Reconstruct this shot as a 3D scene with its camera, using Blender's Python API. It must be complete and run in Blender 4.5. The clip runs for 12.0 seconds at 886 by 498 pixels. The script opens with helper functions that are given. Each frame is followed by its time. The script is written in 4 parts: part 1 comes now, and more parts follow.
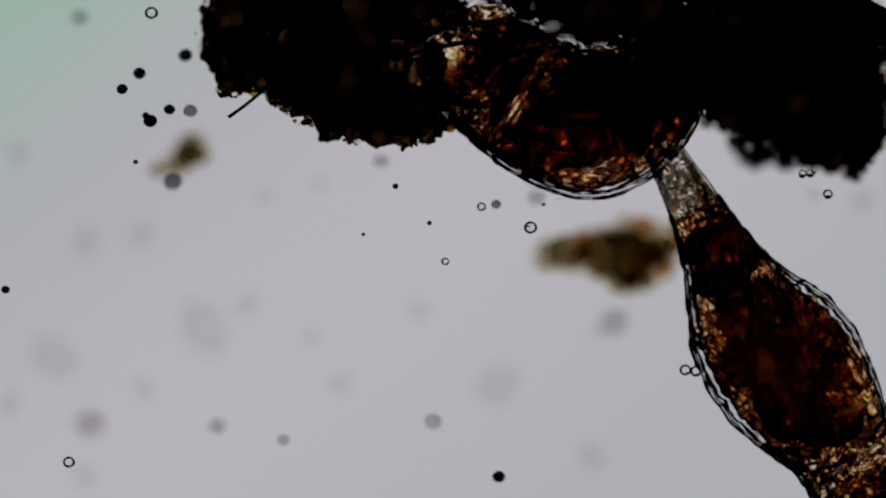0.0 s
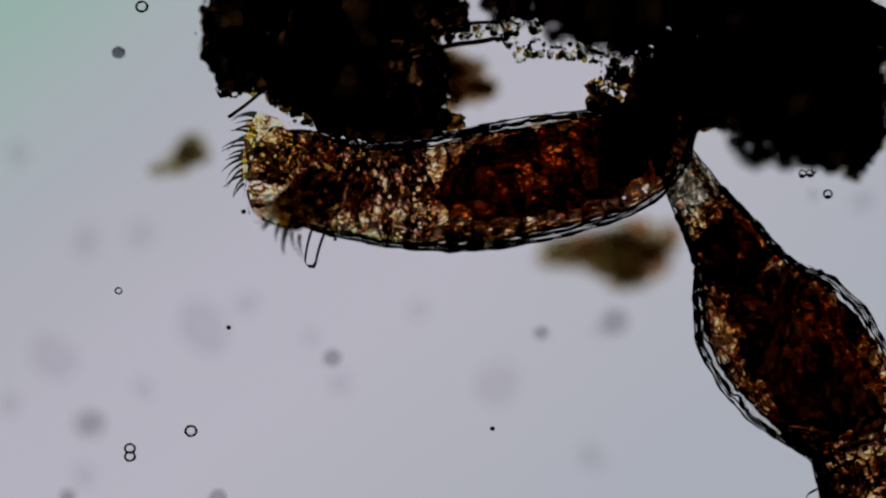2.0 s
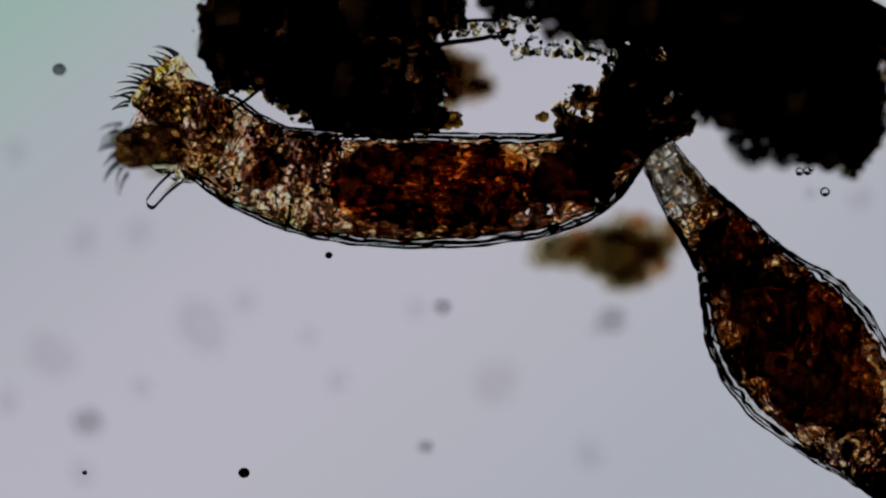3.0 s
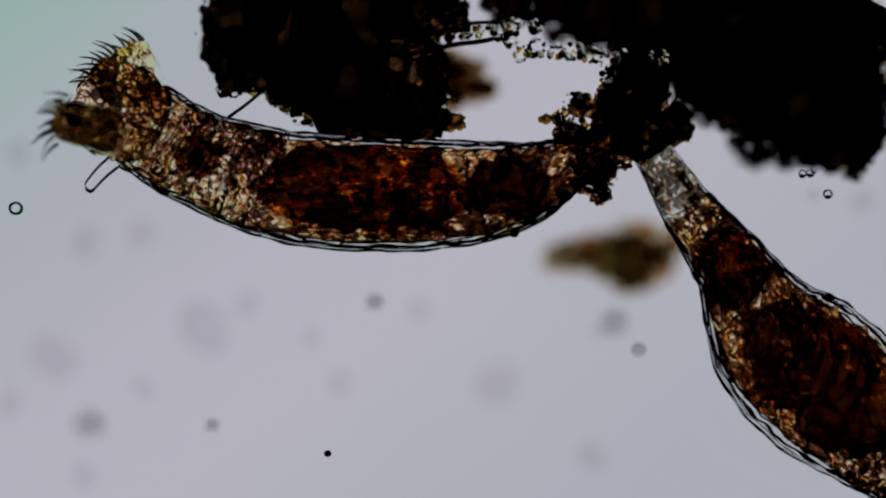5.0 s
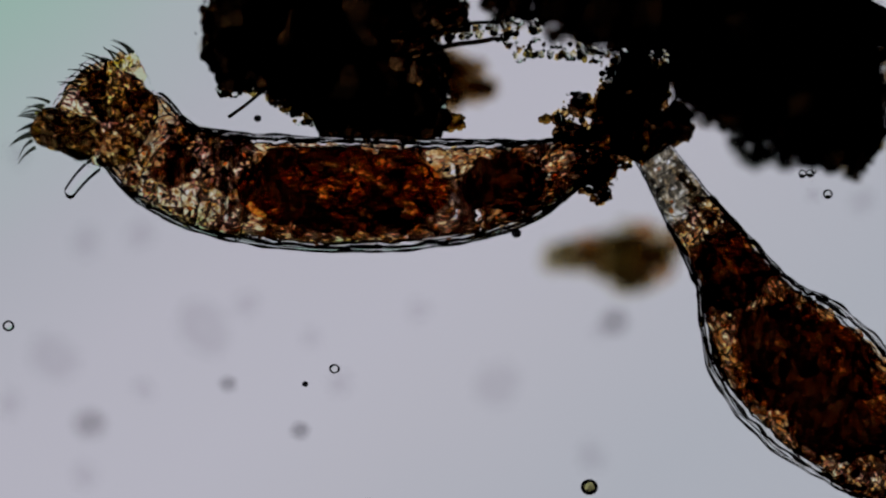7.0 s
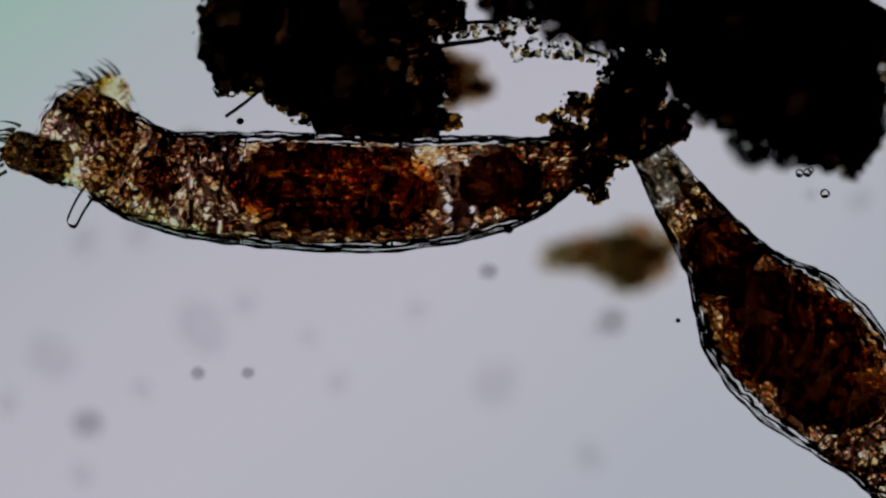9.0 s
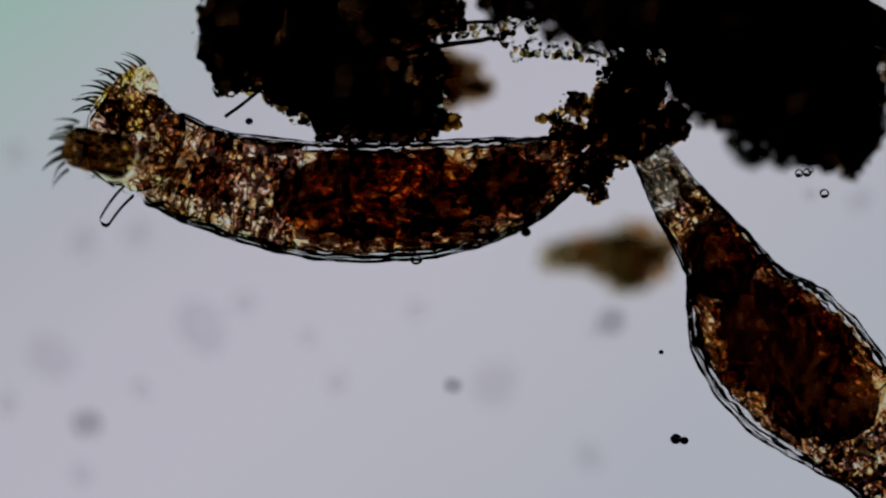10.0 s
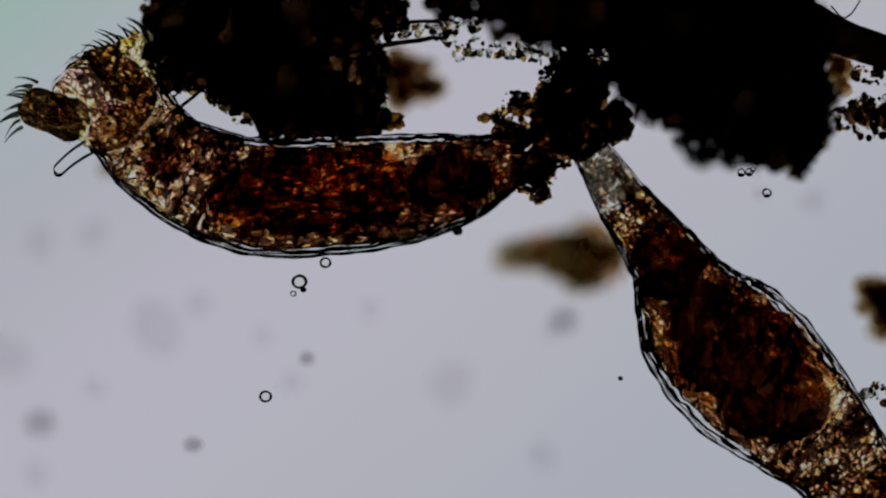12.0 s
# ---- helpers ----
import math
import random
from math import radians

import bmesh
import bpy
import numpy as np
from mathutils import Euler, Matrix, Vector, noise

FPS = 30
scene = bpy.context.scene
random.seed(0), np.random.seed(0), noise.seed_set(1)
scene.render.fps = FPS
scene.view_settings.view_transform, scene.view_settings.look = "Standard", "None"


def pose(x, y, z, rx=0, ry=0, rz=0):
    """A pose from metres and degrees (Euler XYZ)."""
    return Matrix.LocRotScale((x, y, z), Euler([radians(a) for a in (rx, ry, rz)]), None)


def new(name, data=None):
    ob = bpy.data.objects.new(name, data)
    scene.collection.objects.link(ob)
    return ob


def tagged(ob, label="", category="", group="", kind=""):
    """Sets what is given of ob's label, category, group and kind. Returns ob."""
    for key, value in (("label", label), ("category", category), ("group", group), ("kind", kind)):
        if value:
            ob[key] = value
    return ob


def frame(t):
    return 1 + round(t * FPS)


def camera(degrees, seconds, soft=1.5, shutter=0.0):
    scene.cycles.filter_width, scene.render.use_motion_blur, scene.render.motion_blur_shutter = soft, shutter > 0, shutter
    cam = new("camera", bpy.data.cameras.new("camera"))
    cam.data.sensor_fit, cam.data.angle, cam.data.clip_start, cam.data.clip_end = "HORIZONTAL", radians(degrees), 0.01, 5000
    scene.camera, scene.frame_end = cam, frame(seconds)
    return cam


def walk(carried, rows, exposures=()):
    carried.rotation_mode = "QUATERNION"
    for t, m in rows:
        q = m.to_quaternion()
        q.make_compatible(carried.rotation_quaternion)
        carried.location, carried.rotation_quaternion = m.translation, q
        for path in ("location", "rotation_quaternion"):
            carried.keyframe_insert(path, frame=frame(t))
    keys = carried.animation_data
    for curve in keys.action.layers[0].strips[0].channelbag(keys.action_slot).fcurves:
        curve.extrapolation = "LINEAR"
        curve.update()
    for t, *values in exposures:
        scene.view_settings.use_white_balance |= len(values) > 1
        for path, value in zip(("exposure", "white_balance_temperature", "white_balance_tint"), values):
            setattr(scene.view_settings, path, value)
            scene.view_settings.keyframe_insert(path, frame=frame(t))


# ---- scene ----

# A drop of pond water under a microscope, lit from below. The specimen is built
# much enlarged: one metre stands for about a third of a millimetre.
LENS, HIGH = 12.0, 7.459   # narrow, nearly parallel view from straight above
cam = camera(LENS, 12.0, soft=2.15)
cam.data.dof.use_dof = True
cam.data.dof.focus_distance = HIGH
cam.data.dof.aperture_fstop = 0.92


def chart(u, v, z=0.0):
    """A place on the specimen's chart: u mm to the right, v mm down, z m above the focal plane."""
    s = 1 - z / HIGH
    return Vector(((u - 784) / 1000 * s, (441 - v) / 1000 * s, z))


def stage(t, dx, dy):
    return t, pose(dx / 1000, -dy / 1000, HIGH)


walk(cam, [stage(0, 0, 0), stage(2.1, 0, 0), stage(2.5, 4, 1), stage(3.0, 5, 4), stage(3.3, 4, 3), stage(4.5, 0, 0), stage(7.2, 0, 0), stage(8.8, 5, 1), stage(9.7, 5, 1), stage(10.0, 6, 1), stage(10.5, 10, 1),
           stage(10.8, 10, 1), stage(11.0, 5, 0), stage(11.25, 40, 1), stage(11.5, 72, 1), stage(12.0, 108, 2)],
     exposures=[(0, 0.03, 6880, 9), (0.6, 0.02, 6800, 9.5), (1.4, 0, 6500, 10), (12, 0, 6500, 10)])

scene.cycles.max_bounces = 40
scene.cycles.transmission_bounces = 40
scene.cycles.transparent_max_bounces = 40

# ---- light ----
world = bpy.data.worlds.new("world")
scene.world = world
world.use_nodes = True
world.node_tree.nodes["Background"].inputs[0].default_value = (0.5, 0.55, 0.6, 1)
world.node_tree.nodes["Background"].inputs[1].default_value = 0.03


# ---- materials ----
class Mat:
    """A small wrapper for node materials."""

    def __init__(self, name):
        self.m = bpy.data.materials.new(name)
        self.m.use_nodes = True
        self.t = self.m.node_tree
        self.t.nodes.clear()
        self.out = self.n("ShaderNodeOutputMaterial")
        self.co = self.n("ShaderNodeTexCoord").outputs["Object"]

    def n(self, kind, **props):
        node = self.t.nodes.new(kind)
        for k, v in props.items():
            if k == "op":
                node.operation = v
            elif k == "feature":
                node.feature = v
            elif k == "blend":
                node.blend_type = v
        return node

    def link(self, a, b):
        self.t.links.new(a, b)

    def put(self, socket, v):
        if hasattr(v, "is_linked"):
            self.link(v, socket)
        else:
            socket.default_value = v

    def noise(self, scale, detail=3.0, rough=0.6, distort=0.0, co=None):
        n = self.n("ShaderNodeTexNoise")
        self.link(co or self.co, n.inputs["Vector"])
        n.inputs["Scale"].default_value, n.inputs["Detail"].default_value = scale, detail
        n.inputs["Roughness"].default_value, n.inputs["Distortion"].default_value = rough, distort
        return n

    def voronoi(self, scale, feature="F1", co=None):
        n = self.n("ShaderNodeTexVoronoi", feature=feature)
        self.link(co or self.co, n.inputs["Vector"])
        n.inputs["Scale"].default_value = scale
        return n

    def math(self, op, a, b=0.0):
        n = self.n("ShaderNodeMath", op=op)
        self.put(n.inputs[0], a)
        self.put(n.inputs[1], b)
        return n.outputs[0]

    def ramp(self, fac, stops):
        n = self.n("ShaderNodeValToRGB")
        e = n.color_ramp.elements
        while len(e) < len(stops):
            e.new(0.5)
        for el, (p, c) in zip(e, stops):
            el.position, el.color = p, (*c, 1)
        self.put(n.inputs[0], fac)
        return n.outputs[0]

    def mix(self, fac, a, b, blend="MIX"):
        n = self.n("ShaderNodeMix", blend=blend)
        n.data_type = "RGBA"
        self.put(n.inputs[0], fac)
        for s, v in ((n.inputs[6], a), (n.inputs[7], b)):
            self.put(s, (*v, 1) if isinstance(v, tuple) and len(v) == 3 else v)
        return n.outputs[2]

    def clear(self, colour):
        n = self.n("ShaderNodeBsdfTransparent")
        self.put(n.inputs[0], (*colour, 1) if isinstance(colour, tuple) else colour)
        return n.outputs[0]

    def refract(self, colour, ior, rough=0.0):
        n = self.n("ShaderNodeBsdfRefraction")
        self.put(n.inputs["Color"], (*colour, 1) if isinstance(colour, tuple) else colour)
        n.inputs["IOR"].default_value, n.inputs["Roughness"].default_value = ior, rough
        return n.outputs[0]

    def blendsh(self, fac, a, b):
        n = self.n("ShaderNodeMixShader")
        self.put(n.inputs[0], fac)
        self.link(a, n.inputs[1])
        self.link(b, n.inputs[2])
        return n.outputs[0]

    def done(self, shader):
        self.link(shader, self.out.inputs["Surface"])
        return self.m


def lamp_material():
    m = Mat("lamp_field")
    xyz = m.n("ShaderNodeSeparateXYZ")
    m.link(m.co, xyz.inputs[0])
    # the condenser is a little off centre: greenish to one corner
    corner = m.math("ADD", m.math("MULTIPLY", xyz.outputs[0], -0.62), m.math("MULTIPLY", xyz.outputs[1], 0.75))
    soft = m.noise(0.9, 2).outputs["Fac"]
    f = m.math("ADD", corner, m.math("MULTIPLY", m.math("SUBTRACT", soft, 0.5), 0.25))
    col = m.ramp(m.math("ADD", m.math("MULTIPLY", f, 0.4), 0.3),
                 [(0.0, (0.385, 0.40, 0.455)), (0.2, (0.425, 0.42, 0.48)), (0.3, (0.437, 0.428, 0.495)), (0.45, (0.43, 0.42, 0.487)),
                  (0.6, (0.39, 0.395, 0.45)), (0.7, (0.36, 0.405, 0.43)), (0.83, (0.28, 0.42, 0.37)), (1.0, (0.27, 0.40, 0.35))])
    e = m.n("ShaderNodeEmission")
    m.link(col, e.inputs[0])
    e.inputs[1].default_value = 1.035
    return m.done(e.outputs[0])


def hull_material(name, ior):
    m = Mat(name)
    streak = m.noise(38, 3, 0.6)
    col = m.ramp(streak.outputs["Fac"], [(0.30, (0.90, 0.88, 0.86)), (0.44, (0.995, 0.995, 0.995))])
    return m.done(m.refract(col, ior))


def tissue_material(name, dark, mid, warm, pale, cell, low=0.30, high=0.62, ior=0.0, stretch=1.0, patch=0.75, rose=None):
    """Granular see-through tissue: dark network with amber, pink and pale specks."""
    m = Mat(name)
    shift = m.n("ShaderNodeVectorMath", op="MULTIPLY_ADD")
    m.link(m.co, shift.inputs[0])
    shift.inputs[1].default_value = (stretch, 1, 0.12)  # cells stand as columns through the body
    m.link(m.math("MULTIPLY", m.n("ShaderNodeObjectInfo").outputs["Random"], 9.0), shift.inputs[2])
    at = shift.outputs[0]
    warp = m.noise(26, 3, 0.6, 0, at)
    co = m.n("ShaderNodeVectorMath", op="MULTIPLY_ADD")
    m.link(warp.outputs["Color"], co.inputs[0])
    co.inputs[1].default_value = (0.05, 0.05, 0.05)
    m.link(at, co.inputs[2])
    vor = m.voronoi(cell, "DISTANCE_TO_EDGE", co.outputs[0])
    hue = m.voronoi(cell, "F1", co.outputs[0])
    big = m.noise(11, 3, 0.6, 0, at).outputs["Fac"]
    fine = m.noise(cell * 1.2, 2, 0.7, 0, at).outputs["Fac"]
    v = m.math("ADD", m.math("MULTIPLY", vor.outputs["Distance"], 1.0), m.math("MULTIPLY", fine, 0.55))
    v = m.math("ADD", v, m.math("MULTIPLY", m.math("SUBTRACT", big, 0.5), patch))
    pick = m.n("ShaderNodeSeparateColor")
    m.link(hue.outputs["Color"], pick.inputs[0])
    cool = m.ramp(v, [(low, dark), ((low + high) / 2, mid), (high, pale)])
    hot = m.ramp(v, [(low, dark), ((low + high) / 2, warm), (high * 1.15, pale)])
    col = m.mix(m.math("GREATER_THAN", pick.outputs[0], 0.55), cool, hot)
    if rose:
        pink = m.ramp(v, [(low, dark), ((low + high) / 2, rose), (high * 1.1, pale)])
        col = m.mix(m.math("GREATER_THAN", pick.outputs[1], 0.66), col, pink)
    return m.done(m.refract(col, ior) if ior else m.clear(col))


def speck_material(name, stops):
    m = Mat(name)
    rnd = m.n("ShaderNodeNewGeometry").outputs["Random Per Island"]
    return m.done(m.clear(m.ramp(rnd, stops)))


def debris_material(name, stops, grain=85):
    m = Mat(name)
    n = m.noise(grain, 3, 0.7).outputs["Fac"]
    big = m.noise(14, 3, 0.6).outputs["Fac"]
    v = m.math("ADD", m.math("MULTIPLY", big, 0.45), m.math("MULTIPLY", n, 0.55))
    return m.done(m.clear(m.ramp(v, stops)))


def blot_material(name, dark, pale, scale):
    m = Mat(name)
    n = m.noise(scale, 4, 0.6).outputs["Fac"]
    return m.done(m.clear(m.ramp(n, [(0.35, dark), (0.7, pale)])))


LAMP = lamp_material()
HULL = hull_material("cuticle", 1.008)
LINING = hull_material("inner_cuticle_skin", 1.005)
TISSUE = tissue_material("granular_tissue", (0.11, 0.062, 0.05), (0.77, 0.53, 0.33), (0.97, 0.68, 0.26), (1.0, 0.98, 0.83), 64, 0.325, 0.45, 1.03, 0.8, 0.95, (0.82, 0.42, 0.36))
HEADTISSUE = tissue_material("head_tissue", (0.11, 0.08, 0.042), (0.84, 0.69, 0.36), (0.97, 0.79, 0.24), (1.0, 0.98, 0.82), 60, 0.30, 0.43, 1.006, 0.8, 0.9, (0.90, 0.60, 0.46))
LOBETISSUE = tissue_material("lobe_tissue", (0.14, 0.10, 0.06), (0.47, 0.35, 0.19), (0.62, 0.37, 0.16), (0.95, 0.86, 0.60), 62, 0.37, 0.55, 1.006, 0.8, 1.0, (0.55, 0.28, 0.18))
TRUNK = tissue_material("trunk_tissue", (0.18, 0.105, 0.075), (0.70, 0.48, 0.27), (0.92, 0.55, 0.21), (1.0, 0.95, 0.74), 92, 0.35, 0.515, 1.03, 0.34, 1.1, (0.76, 0.35, 0.23))
FOOT = tissue_material("foot_tissue", (0.42, 0.39, 0.33), (0.80, 0.78, 0.71), (0.86, 0.78, 0.64), (0.98, 0.98, 0.95), 60, 0.30, 0.56, 1.015, 0.5)
GUT = tissue_material("gut_contents", (0.26, 0.17, 0.14), (0.45, 0.28, 0.20), (0.95, 0.47, 0.17), (1.0, 0.82, 0.46), 54, 0.45, 0.66, 0.0, 0.6, 2.6, (0.80, 0.25, 0.17))
WALL = tissue_material("gut_wall_tissue", (0.60, 0.46, 0.36), (0.88, 0.76, 0.60), (0.92, 0.72, 0.46), (1.0, 0.97, 0.88), 64, 0.30, 0.46)
FULLGUT = tissue_material("full_gut", (0.26, 0.18, 0.15), (0.41, 0.28, 0.21), (0.66, 0.40, 0.23), (0.98, 0.74, 0.45), 78, 0.43, 0.66, 0.0, 0.6, 1.5, (0.62, 0.32, 0.24))
DARKGUT = tissue_material("dark_gut", (0.22, 0.145, 0.115), (0.36, 0.22, 0.16), (0.52, 0.27, 0.13), (0.9, 0.6, 0.3), 66, 0.38, 0.80, 0.0, 0.7, 1.2)
JAWTISSUE = tissue_material("jaw_tissue", (0.30, 0.20, 0.17), (0.55, 0.38, 0.32), (0.70, 0.40, 0.30), (0.95, 0.8, 0.65), 60, 0.30, 0.62, 0.0, 1.0, 1.2)
SPECK = speck_material("oil_specks", [(0.0, (0.03, 0.02, 0.01)), (0.45, (0.10, 0.05, 0.02)), (0.55, (0.95, 0.55, 0.2)), (0.75, (1.0, 0.92, 0.65)), (1.0, (0.5, 0.2, 0.12))])
DEBRIS = debris_material("detritus", [(0.44, (0.035, 0.022, 0.015)), (0.52, (0.16, 0.095, 0.05)), (0.57, (0.55, 0.38, 0.18)), (0.63, (1.0, 0.93, 0.72))])
TANBIT = debris_material("tan_crumbs", [(0.41, (0.10, 0.06, 0.04)), (0.48, (0.42, 0.27, 0.13)), (0.53, (0.84, 0.68, 0.36)), (0.58, (1.0, 0.97, 0.80))])
PALEBIT = debris_material("pale_crumbs", [(0.36, (0.42, 0.37, 0.18)), (0.45, (0.88, 0.82, 0.56)), (0.52, (1.0, 0.99, 0.94))])
BROWNMASS = debris_material("brown_detritus", [(0.43, (0.05, 0.032, 0.024)), (0.51, (0.19, 0.12, 0.075)), (0.57, (0.58, 0.40, 0.21)), (0.63, (1.0, 0.9, 0.62))], 170)
BLACK = debris_material("black_detritus", [(0.47, (0.02, 0.015, 0.01)), (0.56, (0.08, 0.05, 0.025)), (0.64, (0.30, 0.18, 0.09)), (0.70, (0.7, 0.55, 0.35))])
MOTTLED = debris_material("mottled_detritus", [(0.48, (0.03, 0.022, 0.016)), (0.55, (0.12, 0.075, 0.04)), (0.61, (0.48, 0.30, 0.16)), (0.67, (0.92, 0.75, 0.48))], 190)
CORE = debris_material("dense_detritus", [(0.45, (0.04, 0.03, 0.02)), (0.55, (0.13, 0.08, 0.045)), (0.63, (0.42, 0.27, 0.14)), (0.70, (0.9, 0.78, 0.5))])
GRAIN = speck_material("debris_grains", [(0.0, (0.01, 0.008, 0.004)), (0.6, (0.05, 0.03, 0.012)), (0.8, (0.4, 0.3, 0.1)), (1.0, (0.75, 0.68, 0.35))])
CLEARCELL = Mat("clear_cell")
CLEARCELL = CLEARCELL.done(CLEARCELL.refract((0.99, 0.99, 0.98), 1.16))
FEELERGLASS = Mat("feeler_glass")
FEELERGLASS = FEELERGLASS.done(FEELERGLASS.refract((1.0, 1.0, 1.0), 1.02))
RIMCELL = speck_material("rim_cells", [(0.0, (0.97, 0.93, 0.62)), (0.4, (0.90, 0.84, 0.36)), (0.7, (1.0, 0.97, 0.86)), (1.0, (0.93, 0.74, 0.52))])
DARKCELL = blot_material("dark_cell", (0.02, 0.02, 0.02), (0.12, 0.12, 0.13), 60)
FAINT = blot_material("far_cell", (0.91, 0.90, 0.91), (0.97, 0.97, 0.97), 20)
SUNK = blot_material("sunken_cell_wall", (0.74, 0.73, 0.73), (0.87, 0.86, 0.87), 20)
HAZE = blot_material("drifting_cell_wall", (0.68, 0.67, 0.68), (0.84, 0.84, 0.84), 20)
AMBER = blot_material("amber_grain", (0.03, 0.02, 0.02), (0.85, 0.62, 0.2), 45)
OLIVECELL = blot_material("olive_cell", (0.22, 0.20, 0.10), (0.92, 0.90, 0.62), 70)
HAZEL = blot_material("algal_floc", (0.76, 0.735, 0.645), (0.97, 0.955, 0.90), 40)
BROWNFLOC = blot_material("brown_floc", (0.58, 0.49, 0.35), (0.96, 0.90, 0.77), 40)
RUSTFLOC = blot_material("rusty_floc", (0.86, 0.72, 0.58), (0.99, 0.95, 0.89), 40)
GREYFLOC = blot_material("grey_floc", (0.40, 0.41, 0.38), (0.70, 0.71, 0.68), 20)
DARKFLOC = blot_material("dark_floc", (0.30, 0.30, 0.32), (0.60, 0.60, 0.63), 14)
# dark tone for creases and for the drawn-in refraction edges of bodies and cells
EDGEFOLD = blot_material("dark_edge_and_fold", (0.03, 0.03, 0.035), (0.16, 0.15, 0.15), 30)
CILIA = blot_material("cilium_material", (0.12, 0.13, 0.11), (0.45, 0.46, 0.38), 30)
GLASS = Mat("slide_glass")
GLASS = GLASS.done(GLASS.clear((0.995, 1.0, 0.998)))
HOUSING = Mat("black_housing")
_b = HOUSING.n("ShaderNodeBsdfPrincipled")
HOUSING.put(_b.inputs["Base Color"], HOUSING.ramp(HOUSING.noise(8).outputs["Fac"], [(0.3, (0.012, 0.012, 0.012)), (0.7, (0.025, 0.025, 0.025))]))
_b.inputs["Roughness"].default_value = 0.7
HOUSING = HOUSING.done(_b.outputs[0])


# ---- building helpers ----
def part(name, bm, material, parent=None, label="", at=None):
    """Links a bmesh as one mesh object under a thing or a part."""
    me = bpy.data.meshes.new(name)
    bm.to_mesh(me)
    bm.free()
    me.materials.append(material)
    for p in me.polygons:
        p.use_smooth = True
    ob = new(name, me)
    if parent is not None:
        ob.parent = parent
    if at is not None:
        ob.matrix_basis = at
    if label:
        ob["label"] = label
    return ob


def barrel(half, wide, deep, power=3.0, wrinkle=0.0, seed=0, slices=16, around=28, lean=0.0):
    """A closed, rounded barrel along x; lean makes its front wider (+) or narrower (-)."""
    bm = bmesh.new()
    rings = []
    for i in range(slices + 1):
        a = math.pi * i / slices
        s = -math.cos(a)
        r = max(1 - abs(s) ** power, 0.0) ** 0.5 * (1 + lean * s)
        if i in (0, slices):
            rings.append([bm.verts.new((s * half, 0, 0))])
            continue
        ring = []
        for k in range(around):
            b = 2 * math.pi * k / around
            y, z = math.cos(b) * wide * r, math.sin(b) * deep * r
            d = 1 + wrinkle * noise.fractal(Vector((s * half * 22 + seed, y * 22, z * 22)), 0.9, 2.0, 3)
            ring.append(bm.verts.new((s * half, y * d, z * d)))
        rings.append(ring)
    for a, b in zip(rings, rings[1:]):
        for k in range(around):
            q = (k + 1) % around
            if len(a) == 1:
                bm.faces.new((a[0], b[q], b[k]))
            elif len(b) == 1:
                bm.faces.new((a[k], a[q], b[0]))
            else:
                bm.faces.new((a[k], a[q], b[q], b[k]))
    bmesh.ops.recalc_face_normals(bm, faces=bm.faces)
    return bm


def lumpy(radius, flat=1.0, rough=0.2, scale=12.0, seed=0, sub=3, stretch=1.0):
    bm = bmesh.new()
    bmesh.ops.create_icosphere(bm, subdivisions=sub, radius=radius)
    off = Vector((seed * 3.7, seed * 1.3, seed))
    for v in bm.verts:
        d = noise.fractal(v.co * scale + off, 0.9, 2.1, 4)
        v.co *= 1 + rough * d
        v.co.x *= stretch
        v.co.z *= flat
    return bm


def scatter(spots, sub=1):
    """Many small beads in one mesh: spots of (place, radius, flatness)."""
    src = bmesh.new()
    bmesh.ops.create_icosphere(src, subdivisions=sub, radius=1)
    base = [v.co.copy() for v in src.verts]
    faces = [[v.index for v in f.verts] for f in src.faces]
    src.free()
    verts, polys = [], []
    for p, r, flat in spots:
        o = len(verts)
        ax, ay = random.uniform(0.75, 1.35), random.uniform(0.75, 1.35)
        verts += [(p[0] + c.x * r * ax, p[1] + c.y * r * ay, p[2] + c.z * r * flat) for c in base]
        polys += [[o + i for i in f] for f in faces]
    me = bpy.data.meshes.new("beads")
    me.from_pydata(verts, [], polys)
    bm = bmesh.new()
    bm.from_mesh(me)
    bpy.data.meshes.remove(me)
    return bm


def thing(name, label, category, place, group=""):
    ob = new(name)
    ob.matrix_basis = Matrix.Translation(place)
    ob.empty_display_size = 0.02
    return tagged(ob, label, category, group)


# ---- setting ----
def setting():
    bm = bmesh.new()
    bmesh.ops.create_circle(bm, cap_ends=True, segments=96, radius=2.35)
    lamp = part("backdrop", bm, LAMP, None, at=pose(0.05, 0, -4.0))
    tagged(lamp, "evenly glowing pale grey field of the microscope lamp", "light field", kind="structure")
    bm = bmesh.new()
    bmesh.ops.create_cone(bm, cap_ends=False, segments=96, radius1=2.4, radius2=2.4, depth=1.5)
    bmesh.ops.solidify(bm, geom=bm.faces[:], thickness=0.06)
    tube = part("lamp_housing", bm, HOUSING, None, at=pose(0.05, 0, -3.28))
    tagged(tube, "matt black tube of the condenser under the slide", "condenser", kind="structure")
    bm = bmesh.new()
    bmesh.ops.create_cube(bm, size=1)
    bmesh.ops.scale(bm, verts=bm.verts, vec=(6.4, 4.2, 0.12))
    bmesh.ops.bevel(bm, geom=bm.edges[:], offset=0.01, segments=2, affect="EDGES")
    slide = part("ground", bm, GLASS, None, at=pose(0, 0, -2.42))
    tagged(slide, "clear glass microscope slide under the water drop", "glass slide", kind="structure")


setting()


# ---- the rotifers ----
def between(table, t):
    """Place on a table of (t, u, v) rows."""
    ts = [r[0] for r in table]
    return np.array([np.interp(t, ts, [r[k] for r in table]) for k in range(1, len(table[0]))])


